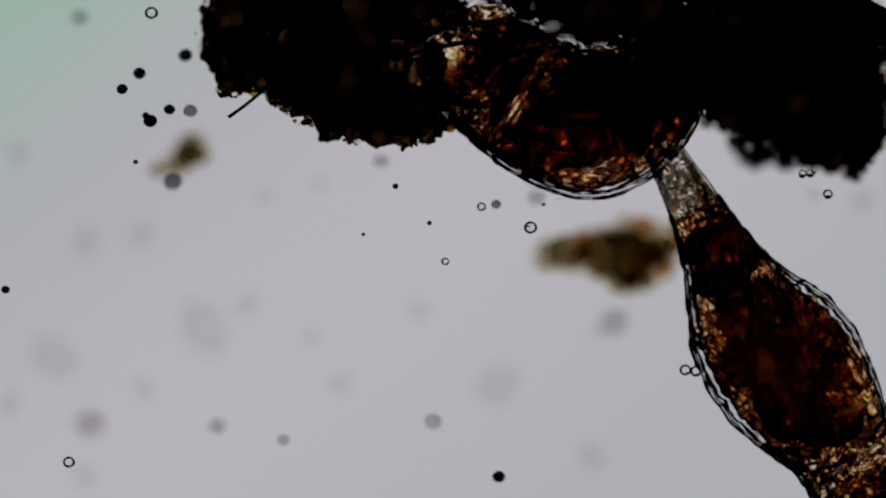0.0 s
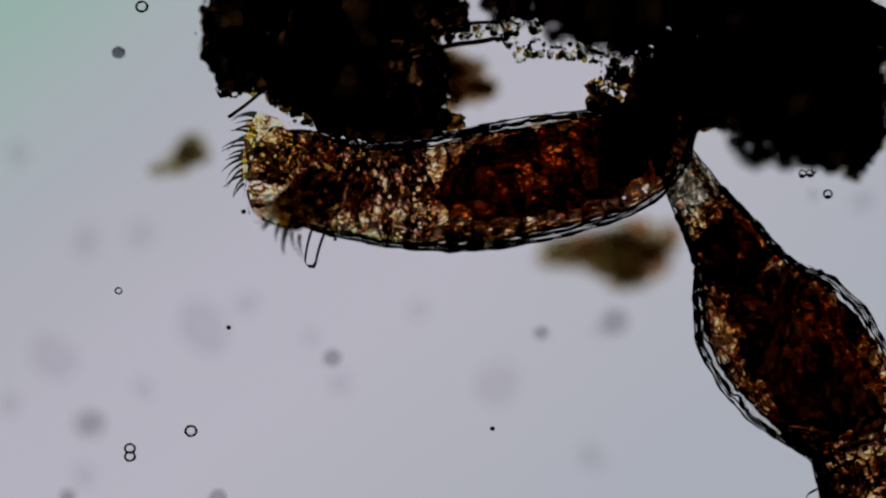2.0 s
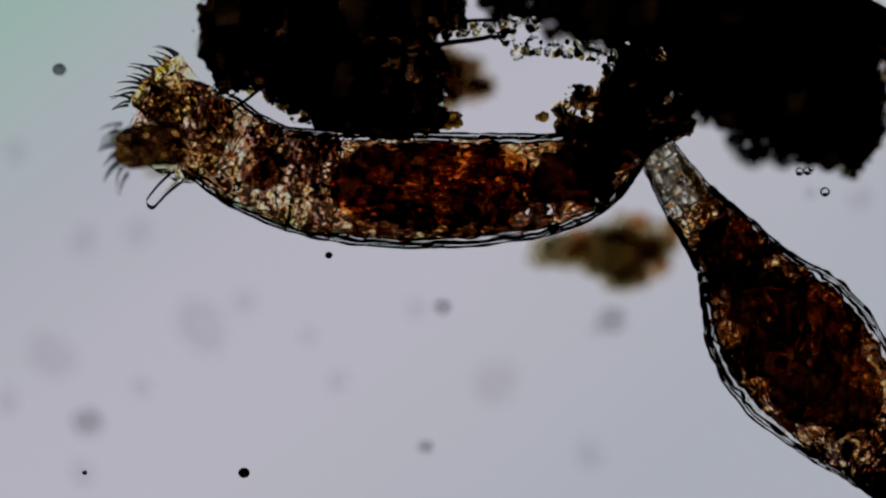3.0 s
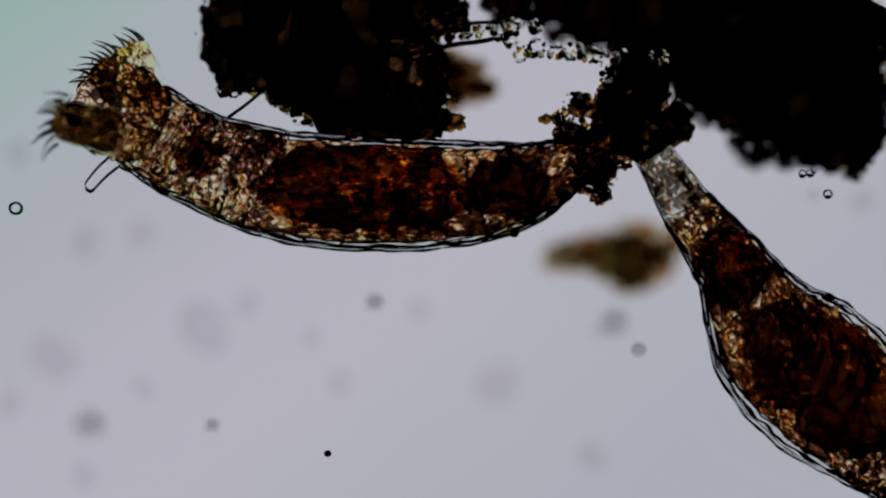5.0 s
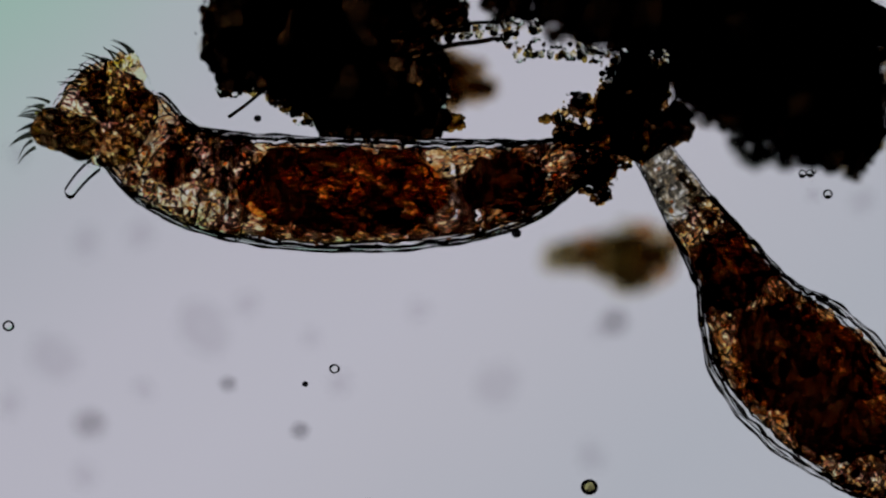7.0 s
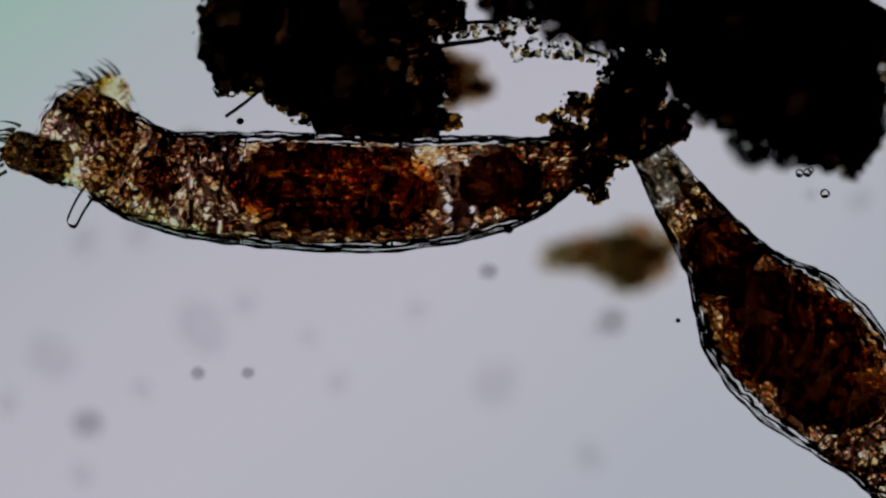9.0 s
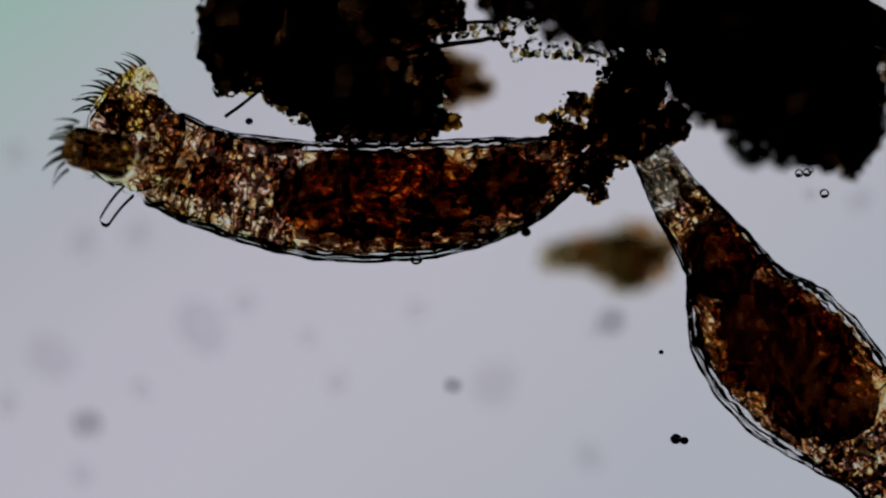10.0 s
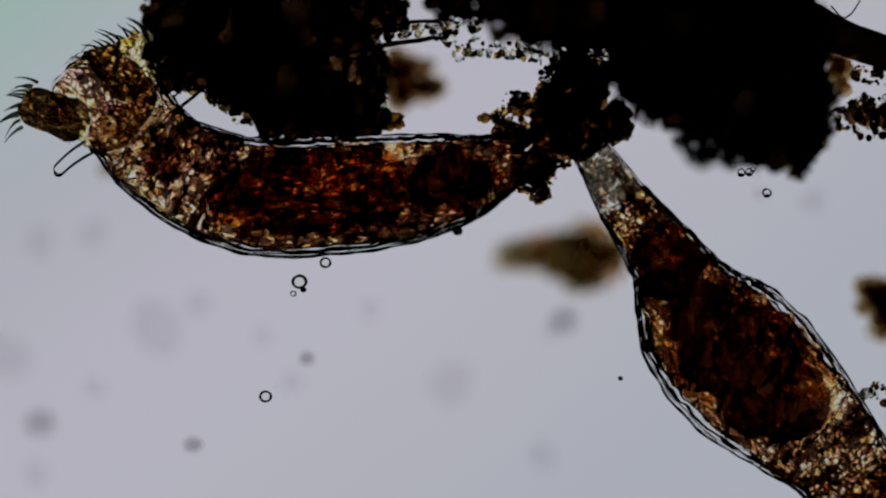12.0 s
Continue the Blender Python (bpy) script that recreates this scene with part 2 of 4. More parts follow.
def along(joints, u):
    """Point and direction at u on a smooth curve through the joints."""
    n = len(joints) - 1
    i = min(max(int(math.floor(u)), 0), n - 1)
    f = u - i
    p1, p2 = joints[i], joints[i + 1]
    p0 = joints[i - 1] if i else 2 * p1 - p2
    p3 = joints[i + 2] if i + 2 <= n else 2 * p2 - p1
    m1, m2 = (p2 - p0) / 2, (p3 - p1) / 2
    if f < 0 or f > 1:
        e = p1 if f < 0 else p2
        d = p2 - p1
        return e + d * (f if f < 0 else f - 1), d
    h = f * f
    c = h * f
    p = (2 * c - 3 * h + 1) * p1 + (c - 2 * h + f) * m1 + (3 * h - 2 * c) * p2 + (c - h) * m2
    d = (6 * h - 6 * f) * p1 + (3 * h - 4 * f + 1) * m1 + (6 * f - 6 * h) * p2 + (3 * h - 2 * f) * m2
    return p, d


TIMES = [0, 0.1, 0.2, 0.3, 0.4, 0.5, 0.7, 0.85, 1.0, 1.25, 1.5, 1.75, 2.0, 2.25, 2.5, 2.75, 3.0, 3.4, 3.9, 4.4, 4.8, 5.0, 5.2,
         5.5, 5.75, 6.0, 6.25, 6.5, 6.75, 7.0, 7.5, 8.1, 8.5, 8.8, 9.0, 9.2, 9.5, 9.75, 10.0, 10.25, 10.5, 10.8, 11.0, 11.5, 12.0]


def sleeve(spine, radius, squash, seed, fold=0.03, around=44, slices=8, ragged=0.0, flow=None, taper=0.0):
    """An open tube along a gently bent spine; spine(f) gives x, y and heading, radius(f) the width, for f from -1 to 1."""
    bm = bmesh.new()
    prev = None
    for i in range(slices + 1):
        f = i / slices * 2 - 1
        x, y, turn = spine(f)
        ring = []
        for k in range(around):
            b = 2 * math.pi * k / around
            at = flow(f) if flow else f * 1.3 + seed * 1.7
            r = radius(f) * (1 + taper * f) * (1 + fold * noise.noise(Vector((at, math.cos(b) * 2.2, math.sin(b) * 2.2))))
            tear = ragged * f * abs(f) ** 3 * noise.noise(Vector((seed * 2.3 + f, math.cos(b) * 5, math.sin(b) * 5)))
            side = math.cos(b) * r
            ring.append(bm.verts.new((x + tear - side * math.sin(turn), y + side * math.cos(turn), math.sin(b) * r * squash)))
        if prev:
            for k in range(around):
                q = (k + 1) % around
                bm.faces.new((prev[k], prev[q], ring[q], ring[k]))
        prev = ring
    bmesh.ops.recalc_face_normals(bm, faces=bm.faces)
    if sum((f.normal.y * f.calc_center_median().y + f.normal.z * f.calc_center_median().z) for f in bm.faces) < 0:
        bmesh.ops.reverse_faces(bm, faces=bm.faces)
    return bm


def girth_at(girth, u):
    """Half width of the body at u, with the small unevenness of its telescoping rings."""
    return float(np.interp(u, girth[0], girth[1])) / 1000 * (1 + float(np.interp(u, (2.8, 3.6), (0.016, 0.05 if girth is GIRTH_A else 0.016))) * noise.noise(Vector((u * 3.1, 4.7, girth[1][2]))))


def body_ring(animal, u, du, gap, girth, tissue, dense, seed, curve):
    """One telescoping ring of the body: clear cuticle sleeve, granular tissue and oil specks inside."""
    rng = random.Random(seed)
    mid, way = along(curve, u)
    head = math.atan2(-way[1], way[0])

    def wide(k, fill):
        return lambda f: girth_at(girth, u + f * du * k) * fill

    def spine(k):
        def at(f):
            p, d = along(curve, u + f * du * k)
            x, y = (p[0] - mid[0]) / 1000, -(p[1] - mid[1]) / 1000
            c, n = math.cos(head), math.sin(head)
            turn = (math.atan2(-d[1], d[0]) - head + math.pi) % (2 * math.pi) - math.pi
            return c * x + n * y, c * y - n * x, turn
        return at

    def flow(k):
        return lambda f: (u + f * du * k) * 2.4

    ring = part("body_ring", sleeve(spine(1.5), wide(1.5, 1.0), 1.24, seed, 0.03, flow=flow(1.5), taper=0.006), HULL, animal)
    if tissue is None:
        return ring
    part("inner_cuticle", sleeve(spine(1.5), wide(1.5, 0.925), 1.24, seed, 0.05, flow=flow(1.5), taper=0.006), LINING, ring, "clear inner skin")
    part("tissue", sleeve(spine(0.64), wide(0.64, 0.79 if tissue is TRUNK else 0.86), 1.34, seed + 5, 0.07, ragged=0.04, flow=flow(0.64), taper=0.008), tissue, ring, "granular brown tissue")
    spots = []
    here = wide(0, 860)(0)
    for _ in range(int(dense * gap * here / 55)):
        x, y = rng.uniform(-0.55, 0.55) * gap, rng.uniform(-1, 1) * here
        spots.append(((x / 1000, y / 1000, rng.uniform(-0.012, 0.03)), rng.uniform(2.2, 5.0) / 1000, 0.6))
    if spots:
        tagged(part("granules", scatter(spots), SPECK, ring, "amber and dark oil granules"), kind="stuff")
    return ring


def skin_fold(animal, u, du, girth, curve, side, fill, thick, wavy):
    """A dark rod along one flank, drawing refracted outline and skin folds, over the length of a ring."""
    mid, way = along(curve, u)
    head = math.atan2(-way[1], way[0])
    c, n = math.cos(head), math.sin(head)
    bm = bmesh.new()
    prev = None
    for j in range(9):
        f = j / 4 - 1
        at = u + f * du * 0.78
        p, d = along(curve, at)
        x, y = (p[0] - mid[0]) / 1000, -(p[1] - mid[1]) / 1000
        turn = (math.atan2(-d[1], d[0]) - head + math.pi) % (2 * math.pi) - math.pi
        r = girth_at(girth, at) * fill * side * (1 + 0.03 * noise.noise(Vector((at * 2.4, 2.2 * side, 0))) + wavy * noise.noise(Vector((at * 6.5, side * 3.1, fill * 40))))
        place = Vector((c * x + n * y - r * math.sin(turn), c * y - n * x + r * math.cos(turn), 0))
        t = thick / 1000 * (0.85 + 0.9 * noise.noise(Vector((at * 6, side, fill * 30)))) * (1 if abs(f) < 0.9 else 0.6)
        ring = [bm.verts.new(place + Vector((0, math.cos(b) * t, math.sin(b) * t * 1.5))) for b in (0, 1.05, 2.09, 3.14, 4.19, 5.24)]
        if prev:
            for q in range(6):
                bm.faces.new((prev[q], prev[(q + 1) % 6], ring[(q + 1) % 6], ring[q]))
        prev = ring
    return part("skin_fold", bm, EDGEFOLD, animal, "dark flank line, drawn refracted edge and skin folds")


def ring_fold(animal, u, girth, seed):
    """A fine crease running once round the body between two rings."""
    bm = bmesh.new()
    R = girth_at(girth, u) * 0.95
    loops = []
    for k in range(40):
        b = 2 * math.pi * k / 40
        wave = 0.006 * noise.noise(Vector((math.cos(b) * 1.5, math.sin(b) * 1.5, seed)))
        lean = 0.012 * math.sin(b) - 0.010 * math.cos(b) ** 2
        t = 0.0013 * (1 + 0.6 * noise.noise(Vector((b * 2, seed, 0))))
        c, out = Vector((wave + lean, math.cos(b) * R, math.sin(b) * R * 1.2)), Vector((0, math.cos(b), math.sin(b)))
        loops.append([bm.verts.new(c + out * math.cos(a) * t + Vector((math.sin(a) * t, 0, 0))) for a in (0, 1.57, 3.14, 4.71)])
    for k in range(40):
        p, q = loops[k], loops[(k + 1) % 40]
        for j in range(4):
            bm.faces.new((p[j], p[(j + 1) % 4], q[(j + 1) % 4], q[j]))
    return part("ring_fold", bm, EDGEFOLD, animal, "fine crease round the body")


def lobe(animal, wide, deep, back, tissue, seed, n, flare):
    """One lobe of the wheel organ: a blunt flaring trunk, its front (+x) set with pale cells and fringed with cilia."""
    rng = random.Random(seed)

    def trunk(k, sd, fat):
        bm = barrel((deep + back) / 2000 * k, wide / 1000 * k, wide * fat / 1000 * k, 6.0, 0.20, sd, 22, 30, flare)
        for v in bm.verts:
            v.co.x += (deep - back) / 2000 + 0.010 * noise.noise(v.co * 45 + Vector((sd, 0, 0)))
            v.co.y += 0.007 * noise.noise(v.co * 55 + Vector((0, sd, 0)))
        return bm

    ob = part("wheel_lobe", trunk(1, seed, 0.6), LINING, animal)
    part("tissue", trunk(0.94, seed + 3, 0.6), tissue, ob, "granular yellowish tissue")
    cells = []
    for k in range(n):
        f = ((k + 0.5) / n * 2 - 1) * 0.9
        cells.append(((deep * rng.uniform(0.1, 0.85) / 1000, wide * f / 1000, rng.uniform(-0.02, 0.035)), rng.uniform(3.5, 7.5) / 1000, 0.5))
    tagged(part("cell_rim", scatter(cells, 2), RIMCELL, ob, "pale yellow cells of the ciliated rim"), kind="stuff")
    hair = []
    for k in range(n + 3):
        f = (k + rng.uniform(-0.3, 0.3)) / (n + 2) * 2 - 1
        root = Vector((deep * (0.92 - 0.5 * f * f), wide * 1.08 * f, rng.uniform(-14, 14))) / 1000
        if len(hair) < 3:
            bm = bmesh.new()
            prev = None
            bend, far = (0.016, 0.026, 0.008)[len(hair)], (0.040, 0.034, 0.030)[len(hair)]
            for j in range(8):
                s = j / 7
                c = Vector((far * s, bend * s * s, 0))
                r = 0.0030 * (1 - s) + 0.0007
                ring = [bm.verts.new(c + Vector((0, math.cos(b) * r, math.sin(b) * r))) for b in (0.5, 2.1, 3.7, 5.3)]
                if prev:
                    for q in range(4):
                        bm.faces.new((prev[q], prev[(q + 1) % 4], ring[(q + 1) % 4], ring[q]))
                prev = ring
            one = part("cilium", bm, CILIA, ob)
            hair.append(one)
        else:
            one = new("cilium", rng.choice(hair).data)
            one.parent = ob
        one.matrix_basis = Matrix.Translation(root) @ Euler((rng.uniform(-0.5, 0.5), rng.uniform(-0.5, 0.5), f * 0.35 + 0.25 + rng.uniform(-0.25, 0.25))).to_matrix().to_4x4()
    return ob


def antenna_tube(animal):
    bm = bmesh.new()
    prev = None
    for j in range(11):
        s = j / 10
        c = Vector((0.076 * s, 0.012 * s * s, 0))
        r = (0.0125 - 0.002 * s) * (1 if j < 9 else (0.8 if j == 9 else 0.45))
        ring = [bm.verts.new(c + Vector((0, math.cos(k * math.pi / 6) * r, math.sin(k * math.pi / 6) * r))) for k in range(12)]
        if prev:
            for q in range(12):
                bm.faces.new((prev[q], prev[(q + 1) % 12], ring[(q + 1) % 12], ring[q]))
        else:
            bm.faces.new(ring[::-1])
        prev = ring
    bm.faces.new(prev)
    bmesh.ops.recalc_face_normals(bm, faces=bm.faces)
    tube = part("antenna", bm, FEELERGLASS, animal, "clear glassy feeler tube")
    bm = bmesh.new()
    prev = None
    for j in range(25):  # refraction's dark edge, drawn as a loop along both sides and round the tip
        s = abs(j - 12) / 12
        f = min(1.0, 2.0 * (1 - s) / 1.72)
        half = 0.0120 - 0.002 * f
        if s < 0.14:
            a = s / 0.14 * math.pi / 2
            c = Vector((0.068 + 0.008 * math.cos(a), 0.011 + (1 if j > 12 else -1) * half * math.sin(a), 0))
        else:
            f = (1 - s) / 0.86
            c = Vector((0.068 * f, 0.011 * f * f + (1 if j > 12 else -1) * half, 0))
        ring = [bm.verts.new(c + Vector((math.cos(b) * 0.0022, math.cos(b) * 0.0028, math.sin(b) * 0.004))) for b in (0, 1.05, 2.09, 3.14, 4.19, 5.24)]
        if prev:
            for q in range(6):
                bm.faces.new((prev[q], prev[(q + 1) % 6], ring[(q + 1) % 6], ring[q]))
        prev = ring
    bmesh.ops.recalc_face_normals(bm, faces=bm.faces)
    part("antenna_wall", bm, EDGEFOLD, tube, "dark outline drawn for the feeler's refracted edge")
    return tube


# Joints of the first animal, foot to head: (seconds, u, v).
A0 = [(0, 1210, 60), (0.5, 1212, 105), (1.0, 1188, 110), (1.5, 1186, 120), (2.0, 1196, 178), (2.5, 1185, 200), (3.0, 1130, 240), (4.8, 1015, 288), (12, 1013, 286)]
A1 = [(0, 1150, 170), (0.3, 1160, 190), (0.5, 1144, 202), (1.0, 1156, 224), (1.5, 1148, 238), (2.0, 1125, 272), (2.5, 1080, 295), (3.0, 1020, 318), (4.8, 902, 332), (5.5, 900, 331), (6.0, 897, 325), (6.4, 897, 330), (7, 894, 328), (9, 894, 325), (9.5, 905, 329), (12, 904, 322)]
A2 = [(0, 1055, 228), (0.3, 1040, 235), (0.5, 1030, 270), (1.0, 1050, 280), (1.5, 1020, 295), (2.0, 980, 311), (2.5, 920, 332), (3.0, 845, 340), (4.8, 735, 345), (5.5, 740, 345), (6.0, 724, 335), (6.4, 716, 345), (7, 705, 345), (9, 690, 345), (9.5, 745, 357), (10.5, 770, 352), (11.0, 765, 352), (12, 750, 345)]
A3 = [(0, 955, 190), (0.3, 930, 230), (0.5, 900, 320), (1.0, 900, 312), (1.5, 860, 318), (2.0, 800, 341), (2.5, 740, 350), (3.0, 645, 338), (4.8, 535, 335), (5.5, 540, 335), (6.0, 513, 329), (6.5, 498, 340), (7, 488, 339), (8.8, 480, 335), (9.0, 485, 338), (9.5, 565, 366), (10.5, 600, 348), (11, 590, 350), (12, 560, 350)]
A4 = [(0, 868, 130), (0.3, 880, 235), (0.5, 805, 368), (1.0, 789, 350), (1.5, 730, 360), (2.0, 650, 342), (2.5, 580, 346), (3.0, 490, 312), (4.8, 399, 291), (5.0, 369, 289), (5.5, 397, 291), (6.0, 344, 266), (6.5, 297, 313), (7, 321, 306), (8.8, 309, 293), (9.0, 304, 323), (9.5, 389, 376), (10, 404, 326), (10.5, 444, 296), (11, 442, 308), (12, 413, 295)]
A5 = [(0, 838, 98), (0.3, 858, 240), (0.5, 755, 406), (1.0, 727, 391), (1.5, 625, 382), (2.0, 540, 315), (2.5, 455, 284), (3.0, 375, 245), (4.8, 300, 215), (5.0, 255, 225), (5.5, 306, 208), (6.0, 256, 148), (6.3, 252, 172), (6.5, 205, 245), (7, 231, 227), (8.8, 204, 222), (9.0, 205, 278), (9.2, 205, 300), (9.5, 255, 345), (10, 300, 284), (10.5, 332, 240), (11, 334, 244), (12, 332, 209)]
# Lobes of its wheel organ and its feeler: (seconds, u, v, heading in degrees, 0 to the right, anticlockwise).
LOBE_A = [(0, 1010, 150, 215), (0.3, 990, 240, 200), (0.5, 985, 280, 212), (0.75, 830, 350, 215), (1.0, 712, 380, 215), (1.25, 620, 400, 200), (1.5, 495, 375, 175), (2.0, 455, 265, 170), (2.5, 385, 218, 145), (3.0, 285, 155, 135), (4.8, 255, 105, 115), (5.0, 210, 118, 125), (5.2, 200, 130, 125), (5.5, 272, 92, 108), (6.0, 215, 42, 115), (6.3, 215, 62, 120), (6.5, 170, 150, 125), (7, 192, 140, 125), (8.8, 176, 112, 120), (9.0, 172, 177, 125), (9.2, 160, 205, 140), (9.5, 198, 262, 150), (10, 222, 165, 130), (10.5, 300, 152, 130), (11, 302, 138, 130), (11.6, 305, 115, 128), (12, 322, 102, 122)]
LOBE_B = [(0, 1015, 155, 215), (0.3, 995, 245, 200), (0.5, 990, 290, 215), (0.75, 835, 365, 220), (1.0, 726, 408, 230), (1.25, 690, 440, 235), (1.5, 605, 440, 225), (2.0, 515, 372, 215), (2.5, 360, 335, 200), (3.0, 240, 265, 185), (4.8, 155, 190, 165), (5.0, 125, 215, 165), (5.2, 110, 215, 160), (5.5, 165, 165, 160), (6.0, 100, 115, 160), (6.3, 85, 145, 160), (6.5, 45, 250, 150), (7, 88, 225, 160), (8.8, 30, 222, 155), (9.0, 42, 268, 160), (9.2, 60, 340, 175), (9.5, 134, 398, 190), (10, 150, 262, 165), (10.5, 188, 265, 160), (11, 205, 240, 160), (11.6, 190, 205, 160), (12, 175, 192, 158)]
FEELER = [(0, 950, 160, 270), (0.3, 900, 300, 290), (0.5, 830, 455, 330), (0.8, 790, 470, 310), (1.0, 764, 440, 275), (1.5, 672, 448, 268), (2.0, 568, 398, 245), (2.5, 442, 375, 232), (3.0, 322, 315, 215), (4.8, 250, 240, 208), (5.0, 208, 282, 215), (5.2, 195, 284, 210), (5.5, 230, 236, 203), (6.0, 148, 186, 203), (6.3, 180, 212, 212), (6.5, 165, 315, 225), (7, 170, 290, 218), (8.8, 152, 278, 225), (9.0, 168, 335, 230), (9.2, 205, 355, 240), (9.5, 258, 410, 262), (10, 235, 338, 222), (10.5, 295, 318, 215), (11, 288, 296, 215), (11.6, 282, 275, 210), (12, 266, 262, 208)]
FEELER_B = [(0, 1500, 905, 180), (1.0, 1460, 850, 172), (1.5, 1505, 832, 178), (2.0, 1500, 860, 190), (2.5, 1560, 890, 220), (5, 1640, 960, 220), (12, 1640, 960, 220)]
JOINTS_A = (A0, A1, A2, A3, A4, A5)
# Joints of the second animal.
B0 = [(0, 1180, 280), (2.5, 1188, 270), (3, 1168, 275), (3.2, 1172, 275), (5, 1158, 275), (12, 1156, 272)]
B1 = [(0, 1230, 368), (1.5, 1240, 359), (2.5, 1238, 358), (3.2, 1222, 366), (5, 1216, 368), (7, 1220, 372), (9, 1205, 350), (11, 1208, 362), (12, 1210, 358)]
B2 = [(0, 1272, 455), (1, 1268, 448), (1.5, 1288, 444), (2.5, 1298, 445), (5, 1294, 472), (5.6, 1293, 474), (6.0, 1286, 475), (6.5, 1290, 476), (7, 1291, 478), (9, 1278, 452), (11, 1282, 465), (12, 1286, 462)]
B3 = [(0, 1331, 568), (1, 1321, 551), (1.5, 1361, 529), (2, 1344, 552), (2.5, 1374, 541), (3.0, 1362, 554), (5, 1368, 595), (5.6, 1364, 595), (6.0, 1353, 595), (6.5, 1357, 595), (7, 1356, 595), (9.0, 1349, 553), (9.5, 1340, 562), (10.0, 1336, 568), (11, 1339, 575), (12, 1349, 570)]
B4 = [(0, 1407, 669), (1, 1393, 649), (1.5, 1448, 617), (2, 1432, 648), (2.5, 1474, 630), (3.0, 1442, 652), (5, 1476, 695), (5.6, 1474, 697), (6.0, 1464, 698), (6.5, 1466, 699), (7, 1464, 700), (9.0, 1450, 650), (9.5, 1437, 662), (10.0, 1432, 670), (11, 1435, 680), (12, 1447, 672)]
B5 = [(0, 1481, 777), (1, 1463, 757), (1.5, 1511, 743), (2, 1511, 748), (2.5, 1562, 730), (3.0, 1548, 766), (5, 1595, 801), (7, 1580, 806), (9.0, 1566, 767), (9.5, 1559, 778), (10.0, 1556, 784), (11, 1556, 792), (12, 1566, 787)]
B6 = [(0, 1530, 890), (1, 1505, 860), (1.5, 1540, 850), (2, 1535, 860), (2.5, 1622, 808), (3.0, 1620, 832), (5, 1690, 910), (9.0, 1655, 880), (9.5, 1650, 888), (10.0, 1648, 892), (12, 1655, 895)]
JOINTS_B = (B0, B1, B2, B3, B4, B5, B6)

# half widths along the joints, and the kind and density of the tissue up to each place
GIRTH_A = ((-0.5, -0.3, 0.0, 0.5, 1.0, 1.5, 2.0, 2.5, 3.0, 3.4, 3.8, 4.2, 4.6, 5.0, 5.2, 5.35, 5.5), (6, 28, 46, 64, 81, 93, 99, 102, 100, 95, 89, 85, 81, 82, 70, 45, 8))
GIRTH_B = ((-0.3, 0.0, 0.5, 1.0, 1.5, 2.0, 2.4, 2.9, 3.4, 3.9, 4.4, 5.0, 5.5, 6.0, 6.3), (32, 35, 40, 47, 56, 67, 85, 117, 136, 138, 124, 99, 86, 82, 66))
ZONES_A = ((3.2, TRUNK, 0.2), (4.5, TISSUE, 0.4), (9, WALL, 0.3))
ZONES_B = ((0.95, FOOT, 0.1), (1.5, TISSUE, 0.3), (4.5, TRUNK, 0.2), (9, TISSUE, 0.45))


def build_animal(joints, girth, zones, count, label, seed):
    foot = chart(*between(joints[0], 5.0))
    animal = thing("rotifer", label, "rotifer", foot, "rotifers on the debris")
    stretched = [between(j, 5.0) for j in joints]
    last = len(joints) - 1
    du = (last + 0.2) / (count - 1)
    riders, flank_lines = [], []
    for k in range(count):
        u = -0.1 + k * du
        gap = float(np.linalg.norm(along(stretched, u + du / 2)[0] - along(stretched, u - du / 2)[0]))
        tissue, dense = next((m, d) for limit, m, d in zones if u < limit)
        riders.append((body_ring(animal, u, du, gap, girth, tissue, dense, seed + k * 11, stretched), u))
        half = float(np.interp(u, girth[0], girth[1])) / 1000
        for side in (1, -1):
            # outer rods put in the edge that refraction darkens, inner ones are skin folds
            for fill, thick, wavy in ((0.99, 3.1, 0.004), (0.955, 1.4, 0.012), (0.915, 1.7, 0.028), (0.87, 3.6, 0.04), (0.79, 2.0, 0.08)):
                if u < last - 0.1 and not (tissue is FOOT and fill < 0.95):
                    flank_lines.append((skin_fold(animal, u, du, girth, stretched, side, fill, thick * (0.5 if tissue is FOOT else 1), wavy), u, side * fill * half))
    return animal, riders, flank_lines


def build_head(animal, half, wide, seed):
    """The head behind the wheel organ, a lumpy trunk that flares forwards."""
    def lump(k, flat, sd):
        bm = barrel(half * k, wide * k, wide * flat * k, 4.0, 0.13, sd, 24, 36, 0.12)
        for v in bm.verts:
            v.co.y += 0.008 * noise.noise(v.co * 40 + Vector((sd, 0, 0)))
            v.co.x += 0.008 * noise.noise(v.co * 40 + Vector((0, sd, 3)))
        return bm
    head = part("head", lump(1, 1, seed), LINING, animal)
    part("tissue", lump(0.93, 0.85, seed + 2), TISSUE, head, "granular brown tissue")
    return head


first, riders_a, flank_lines_a = build_animal(JOINTS_A, GIRTH_A, ZONES_A, 25, "long brown translucent rotifer stretching out from dark debris", 100)
second, riders_b, flank_lines_b = build_animal(JOINTS_B, GIRTH_B, ZONES_B, 31, "plump dark brown rotifer hanging from debris by its clear foot", 500)
riders_a.append((part("stomach", barrel(0.186, 0.067, 0.05, 2.3, 0.42, 3, 24, 36), GUT, first, "dark brown stomach with orange patches"), 2.46, 0.010))
riders_a.append((part("intestine", barrel(0.074, 0.042, 0.035, 2.4, 0.6, 9, 24, 36), DARKGUT, first, "almost black intestine"), 1.03))
